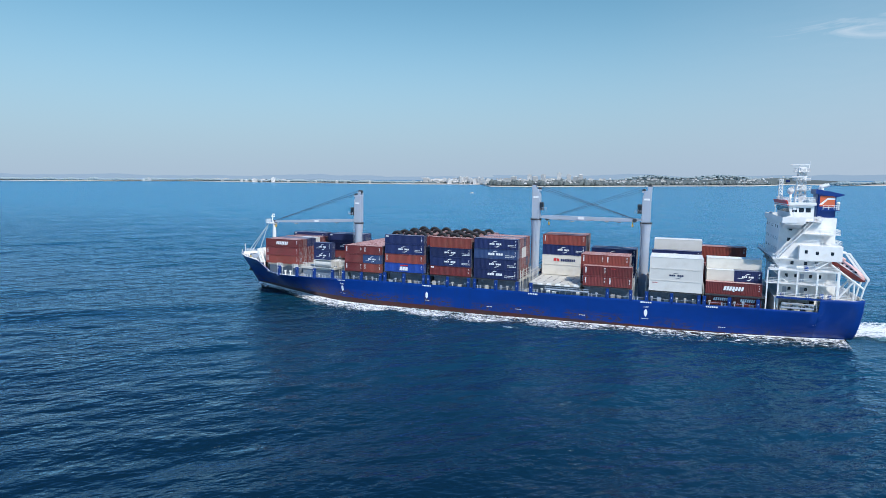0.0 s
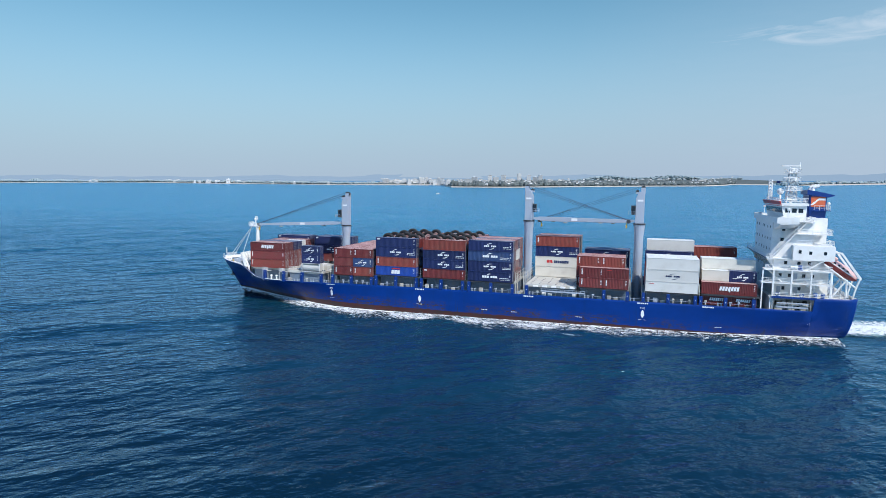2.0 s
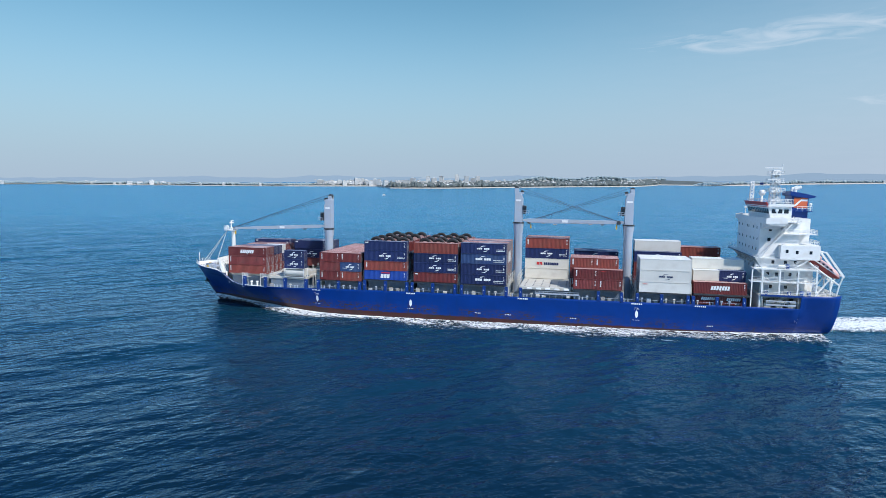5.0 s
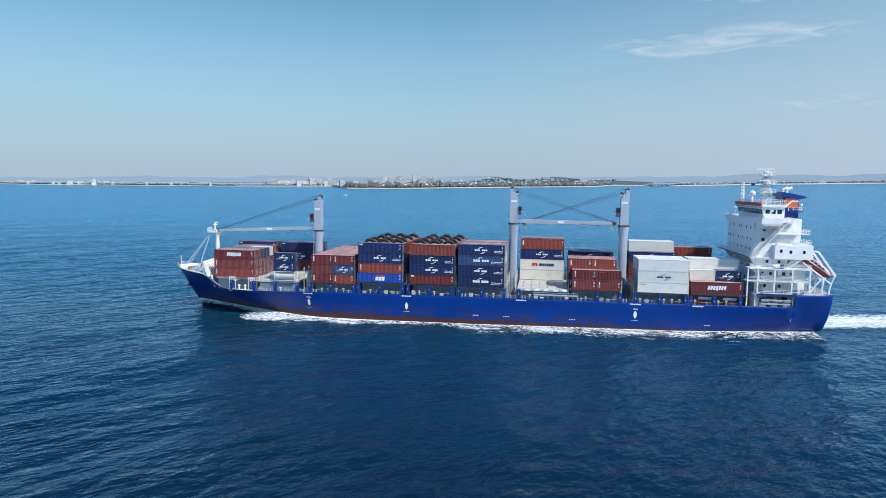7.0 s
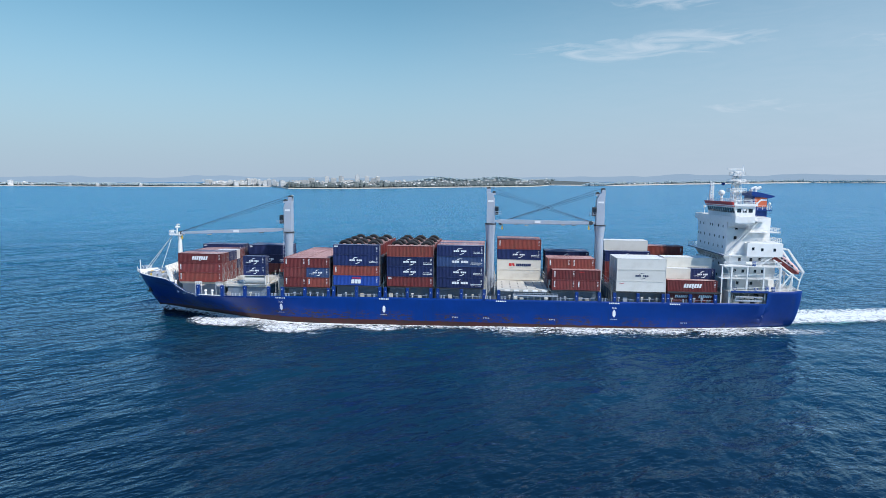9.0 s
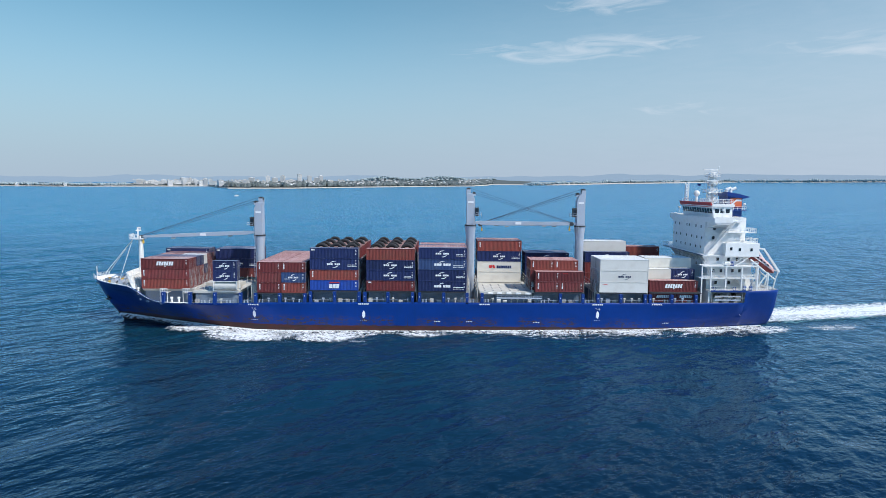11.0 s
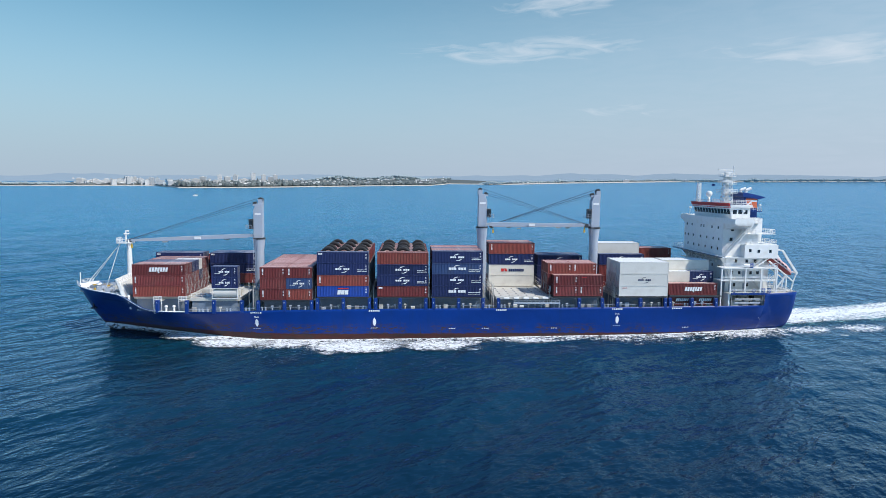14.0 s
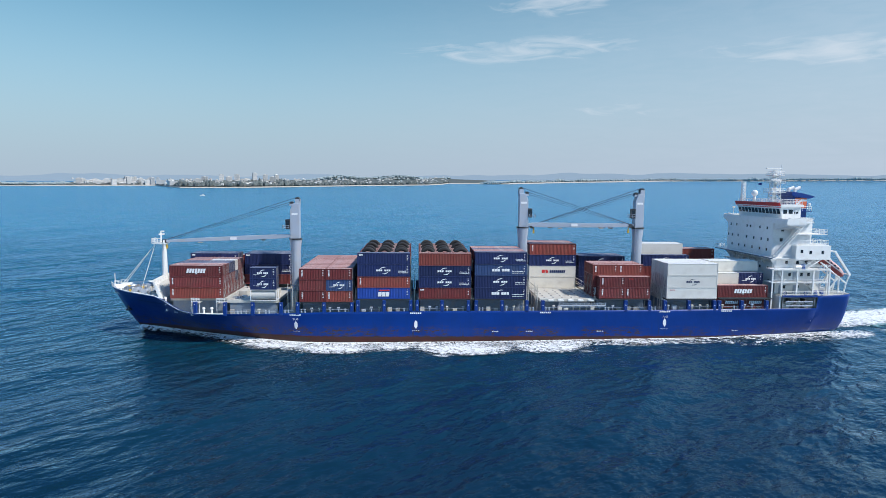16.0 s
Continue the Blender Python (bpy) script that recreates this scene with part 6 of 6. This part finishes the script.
def coast_spot(view, x, below, back=0.0):
    """Shore spot fitted to a view: pixel column, rows under the horizon, metres inland."""
    cx, cy, yaw = view
    r = float(np.interp(-below, [-b for _, b in SHELF], [d for d, _ in SHELF])) + back
    u = (x - 784) / F_PX
    most = 4690 / math.hypot(1, u)
    capped = r - back > most
    r = min(r, most + back * 0.1)
    a = radians(yaw)
    ahead, right = Vector((-math.sin(a), math.cos(a), 0)), Vector((math.cos(a), math.sin(a), 0))
    p = Vector((cx, cy, 0)) + (ahead + right * u) * r
    p.z = float(sea_level(math.hypot(p.x, p.y)))
    if capped:
        p.z = max(p.z, EYE - below * most / F_PX)
    return p


LINE = [(VIEW_A, x, b) for x, b in ((-420, 4.2), (-150, 4.2), (0, 4.3), (250, 5.5), (400, 7), (600, 8.5), (740, 10), (790, 10.5), (850, 11), (866, 14.6), (960, 15.3), (1080, 14.5), (1200, 13.7), (1330, 13.5), (1385, 11.5))]
LINE += [(VIEW_B, x, b) for x, b in ((900, 9.5), (1000, 7.5), (1140, 6.3), (1300, 5.2), (1540, 4.3), (1750, 4.2), (2100, 4.2))]


def along(f):
    """The shoreline's view, pixel column and row, f from 0 to the last corner."""
    i = min(int(f), len(LINE) - 2)
    k = f - i
    v, x0, b0 = LINE[i]
    v1, x1, b1 = LINE[i + 1]
    if v is not v1:
        return (v, x0, b0) if k < 0.5 else (v1, x1, b1)
    return v, x0 + (x1 - x0) * k, b0 + (b1 - b0) * k


def build_land():
    bm = bmesh.new()
    cols, headland_at = [], []
    for i in range((len(LINE) - 1) * 8 + 1):
        v, x, b = along(i / 8)
        p = coast_spot(v, x, b)
        wild = noise.noise(Vector((i * 0.09, 3, 0)))
        headland = 1.0 if v is VIEW_A and 866 <= x <= 1390 else 0.25
        headland_at.append(headland)
        hump = headland * (16 + 12 * wild)
        col = []
        for d, z in ((-3, -1.2), (10, 1.6), (30, 5.0), (60, 6.5), (200, 3 + hump), (420, 4 + hump * 1.6), (600, 3)):
            q = coast_spot(v, x, b, d)
            if 0 < d < 100:
                z *= 0.3 if v is VIEW_A and x < 700 else 0.75
            col.append(bm.verts.new((q.x, q.y, max(p.z, q.z) + z)))
        cols.append(col)
    for k, (a, b) in enumerate(zip(cols, cols[1:])):
        for j in range(len(a) - 1):
            f = bm.faces.new((a[j], b[j], b[j + 1], a[j + 1]))
            f.material_index = 0 if j < 3 and (headland_at[k] < 0.5 or j < 2) else 1
    bmesh.ops.recalc_face_normals(bm, faces=bm.faces)
    sand = material("pale_beach_sand", (0.52, 0.46, 0.39), 0.9, vary=0.1, grain=0.05)
    scrub = material("coastal_scrub", (0.085, 0.10, 0.092), 0.9, vary=0.4, grain=0.03)
    ob = part("ground", bm, [sand, scrub])
    tagged(ob, "low coastal land with pale beach and dark scrub", "coast", kind="structure")


build_land()
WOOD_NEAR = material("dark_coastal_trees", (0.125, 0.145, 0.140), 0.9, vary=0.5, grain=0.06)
# distance haze is mixed into this paler tree colour
WOOD_FAR = material("haze_paled_shore_trees", (0.27, 0.33, 0.345), 0.9, vary=0.15, grain=0.03)


def clumps(name, spots, mat, label):
    """Many small uneven crowns as one wood."""
    base = bmesh.new()
    bmesh.ops.create_icosphere(base, subdivisions=1, radius=1.0)
    bv = np.array([v.co for v in base.verts])
    bf = np.array([[v.index for v in f.verts] for f in base.faces])
    base.free()
    rng = np.random.RandomState(11)
    V, T = [], []
    for n, (p, w, h) in enumerate(spots):
        j = bv * (1 + rng.uniform(-0.3, 0.3, (len(bv), 1)))
        V.append(j * np.array([w, w, h]) + np.array([p.x, p.y, p.z]))
        T.append(bf + n * len(bv))
    me = bpy.data.meshes.new(name)
    me.from_pydata(np.concatenate(V).tolist(), [], np.concatenate(T).tolist())
    tagged(mesh_part(name, me, mat), label, "trees", kind="stuff")


def wood_spots(view, x0, x1, count, below, back, tall, rough=0.5):
    out = []
    for _ in range(count):
        x = rnd.uniform(x0, x1)
        b = below(x) if callable(below) else below
        p = coast_spot(view, x, b, rnd.uniform(*back))
        h = tall * (0.55 + 0.45 * noise.noise(Vector((x * 0.05, 7, 0)))) * rnd.uniform(1 - rough, 1 + rough)
        p.z += 5 + h * 0.5
        out.append((p, rnd.uniform(5, 11), max(3.0, h * 0.6)))
    return out


def shore_a(x):
    return float(np.interp(x, [l[1] for l in LINE if l[0] is VIEW_A], [l[2] for l in LINE if l[0] is VIEW_A]))


def shore_b(x):
    return float(np.interp(x, [850] + [l[1] for l in LINE if l[0] is VIEW_B], [11.2] + [l[2] for l in LINE if l[0] is VIEW_B]))


clumps("headland_trees", wood_spots(VIEW_A, 868, 1060, 650, shore_a, (30, 300), 26) + wood_spots(VIEW_A, 868, 1060, 350, shore_a, (30, 300), 20) + wood_spots(VIEW_A, 1050, 1390, 1400, shore_a, (40, 420), 20) + wood_spots(VIEW_A, 735, 868, 600, shore_a, (60, 330), 12), WOOD_NEAR, "dark green trees covering the headland above the beach")
ridge = []
for i in range(1500):
    x = rnd.uniform(1060, 1400)
    p = coast_spot(VIEW_A, x, shore_a(x), rnd.uniform(450, 600))
    top = 30 * math.exp(-((x - 1150) / 45) ** 2) + 34 * math.exp(-((x - 1270) / 60) ** 2) + 30
    p.z += top * rnd.uniform(0.3, 0.9)
    ridge.append((p, rnd.uniform(7, 13), rnd.uniform(4, 6)))
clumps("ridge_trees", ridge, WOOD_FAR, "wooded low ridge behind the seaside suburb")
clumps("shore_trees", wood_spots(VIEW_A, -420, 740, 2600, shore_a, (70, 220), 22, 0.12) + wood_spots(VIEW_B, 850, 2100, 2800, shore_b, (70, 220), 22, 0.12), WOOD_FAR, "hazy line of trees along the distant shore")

WALL_WHITE = material("white_rendered_wall", (0.60, 0.585, 0.56), 0.8, vary=0.1, grain=0.1, random_shift=0.3)
WALL_GREY = material("grey_window_band", (0.40, 0.42, 0.44), 0.5, vary=0.1, grain=0.1)
HOUSE_WALL = material("white_weatherboard", (0.70, 0.69, 0.67), 0.8, vary=0.1, grain=0.1, random_shift=0.25)
ROOF_TILE = material("pale_house_roof", (0.40, 0.38, 0.37), 0.8, vary=0.15, grain=0.1, random_shift=0.35)


def tower_parts(w, d, storeys):
    """Walls with a recessed window band on each storey, drawn up in one piece, and a roof slab."""
    bm = bmesh.new()
    h = 3.1
    rings = []
    for k in range(storeys):
        for z, inset in ((0.0, 0.0), (1.5, 0.0), (1.5, 0.6), (3.1, 0.6)):
            rings.append(([bm.verts.new((sx * (w / 2 - inset), sy * (d / 2 - inset), k * h + z)) for sx, sy in ((-1, -1), (1, -1), (1, 1), (-1, 1))], inset))
    for (p, i0), (q, i1) in zip(rings, rings[1:]):
        for j in range(4):
            bm.faces.new((p[j], p[(j + 1) % 4], q[(j + 1) % 4], q[j])).material_index = 1 if i0 and i1 else 0
    bmesh.ops.recalc_face_normals(bm, faces=bm.faces)
    roof = bmesh.new()
    add_box(roof, -w / 2 - 0.3, w / 2 + 0.3, -d / 2 - 0.3, d / 2 + 0.3, storeys * h, storeys * h + 0.8)
    add_box(roof, -w / 6, w / 6, -d / 5, d / 5, storeys * h + 0.8, storeys * h + 3.2)
    return bm, roof


TOWERS = []
for w, d, n in ((26, 16, 9), (34, 16, 6), (20, 18, 12), (16, 16, 4), (44, 16, 5)):
    walls, roof = tower_parts(w, d, n)
    b = tagged(new("apartment_building"), "white seaside apartment block with window bands", "building", "town by the sea")
    part("wall", walls, [WALL_WHITE, WALL_GREY], b)
    part("roof", roof, WALL_WHITE, b)
    TOWERS.append(b)
hb = bmesh.new()
add_box(hb, -5, 5, -4, 4, 0, 4.6)
hr = prism([(-5.6, 4.6), (5.6, 4.6), (0, 7.0)], -4.6, 4.6)
HOUSE_FAR = tagged(new("beach_house"), "white two-storey house with pale gabled roof among trees", "house", "houses on the headland")
part("wall", hb, HOUSE_WALL, HOUSE_FAR)
part("roof", hr, ROOF_TILE, HOUSE_FAR)
placed = set()


def put(model, view, x, below, back, up=0.0):
    p = coast_spot(view, x, below, back)
    face = math.degrees(math.atan2(-p.x, p.y)) + rnd.uniform(-20, 20)
    m = pose(p.x, p.y, p.z + 2 + up, 0, 0, face)
    if model not in placed:
        placed.add(model)
        model.matrix_basis = m
        return model
    return copy_thing(model, m)


# the tall tower on the headland, and the blocks of the town
walls, roof = tower_parts(20, 18, 17)
tall = tagged(new("apartment_tower"), "tall white apartment tower rising above headland trees", "building")
part("wall", walls, [WALL_WHITE, WALL_GREY], tall)
part("roof", roof, WALL_WHITE, tall)
put(tall, VIEW_A, 988, 14.9, 260, 8)
for x, k, back in ((1005, 2, 240), (1018, 0, 240), (1026, 2, 300), (960, 2, 300), (946, 0, 260), (936, 2, 330), (908, 0, 240), (896, 1, 200), (975, 1, 330), (925, 3, 180), (1044, 3, 260)):
    put(TOWERS[k], VIEW_A, x, 14.9, back, 16)
for i in range(64):
    x = rnd.uniform(752, 866)
    k = rnd.choice((0, 1, 3, 3, 4)) if x < 800 else rnd.choice((0, 2, 1, 0, 3))
    put(TOWERS[k], VIEW_A, x, shore_a(x), rnd.uniform(40, 330), rnd.uniform(0, 8))
for x, k in ((388, 1), (396, 3), (403, 1), (430, 3), (438, 3), (452, 1), (458, 3), (468, 1), (478, 3), (486, 0), (494, 3), (503, 1), (512, 3), (258, 3), (266, 1), (597, 3), (612, 3), (630, 3), (655, 3), (560, 3)):
    put(TOWERS[k], VIEW_A, x, shore_a(x), rnd.uniform(60, 120), 0)
for i in range(110):
    x = rnd.uniform(1050, 1385)
    back = rnd.uniform(60, 430)
    put(HOUSE_FAR, VIEW_A, x, shore_a(x), back, 8 + back * 0.06)
for i in range(26):
    x = rnd.uniform(872, 1050)
    put(HOUSE_FAR, VIEW_A, x, shore_a(x), rnd.uniform(40, 200), rnd.uniform(4, 16))
for i in range(125):
    x = rnd.uniform(745, 1050)
    back = rnd.uniform(60, 400)
    put(HOUSE_FAR, VIEW_A, x, shore_a(x), back, 10 + back * 0.05)
for i in range(34):
    x = rnd.uniform(860, 1010)
    put(HOUSE_FAR, VIEW_B, x, shore_b(x), rnd.uniform(60, 200), rnd.uniform(1, 8))
put(TOWERS[4], VIEW_B, 1106, shore_b(1106), 60, 0)
put(TOWERS[3], VIEW_B, 1210, shore_b(1210), 80, 0)


def build_hills():
    """Blue ranges far behind the coast; an even glow stands in for haze."""
    haze_blue = material("haze_glow_hills", (0.03, 0.035, 0.04), 1.0, vary=0.08, grain=0.004, spec=0.0)
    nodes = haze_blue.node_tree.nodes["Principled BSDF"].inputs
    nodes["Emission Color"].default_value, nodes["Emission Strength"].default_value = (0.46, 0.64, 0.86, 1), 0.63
    for layer, (dist, base, amp, seed) in enumerate(((4900, 50, 9, 2), (4940, 62, 14, 9))):
        bm = bmesh.new()
        prev = None
        for i in range(260):
            a = radians(66 - 124 * i / 259)
            n = 1.3 * noise.fractal(Vector((i * 0.08, seed, 0)), 0.9, 2.0, 5)
            peak = 16 * math.exp(-((i - 196) / 16) ** 2) + 12 * math.exp(-((i - 92) / 5) ** 2)
            z = base + amp * n + (peak if layer else 0)
            x, y = -math.sin(a) * dist, math.cos(a) * dist - 60
            col = [bm.verts.new((x, y, 0)), bm.verts.new((x, y, z)), bm.verts.new((x * 1.02, y * 1.02, z - 25))]
            if prev:
                for j in range(2):
                    bm.faces.new((prev[j], col[j], col[j + 1], prev[j + 1]))
            prev = col
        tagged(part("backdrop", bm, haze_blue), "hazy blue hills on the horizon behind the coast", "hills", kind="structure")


build_hills()

# a small boat far off by the shore
bm = bmesh.new()
add_box(bm, -5, 5, -1.5, 1.5, 0, 1.4, 0.5)
boat = tagged(new("motor_boat"), "small white motor boat far off near the shore", "boat")
part("boat_hull", bm, WALL_WHITE, boat)
part("cabin", box(-1.5, 2.5, -1.1, 1.1, 1.4, 3.0, 0.2), WALL_WHITE, boat)
boat.matrix_basis = Matrix.Translation(coast_spot(VIEW_A, 835, 26.5)) @ pose(0, 0, 0.1, 0, 0, 20)


# ---- what moves ----
def motions():
    rows = [(t, ship_pose(x, y, turn)) for t, x, y, turn in SHIP_ROWS[::2]]
    for thing, local in RIDERS:
        walk(thing, [(t, m @ local) for t, m in rows])
    for thing, birth, off, start in PATCHES:
        def inside(t):
            x, y = on_track(t, start + 16, CENTRE)
            return pose(x, y, -0.2, 0, 0, math.degrees(track(t)[2]))

        def afloat(t):
            f = min(1.0, max(0.0, (t - birth) / 2.6))
            out = (3.0 + off * 0.5) * (1 - f) + (off - 0.4) * f - 0.12 * max(0.0, t - birth - 2.6)
            x, y = on_track(birth, start, out)
            return pose(x, y, 0.05, 0, 0, math.degrees(track(birth)[2]) - 4)

        keys = []
        if birth > 0:
            t = 0.0
            while t < birth - 1.3:
                keys.append((t, inside(t)))
                t += 1.0
            keys.append((birth - 1.0, inside(birth - 1.0)))
            keys.append((birth, afloat(birth)))
        else:
            keys.append((0.0, afloat(0.0)))
        keys += [(t, afloat(t)) for t in (birth + 1.3, birth + 2.6) if 0 < t < 15.9]
        keys.append((16.0, afloat(16.0)))
        walk(thing, keys)


motions()
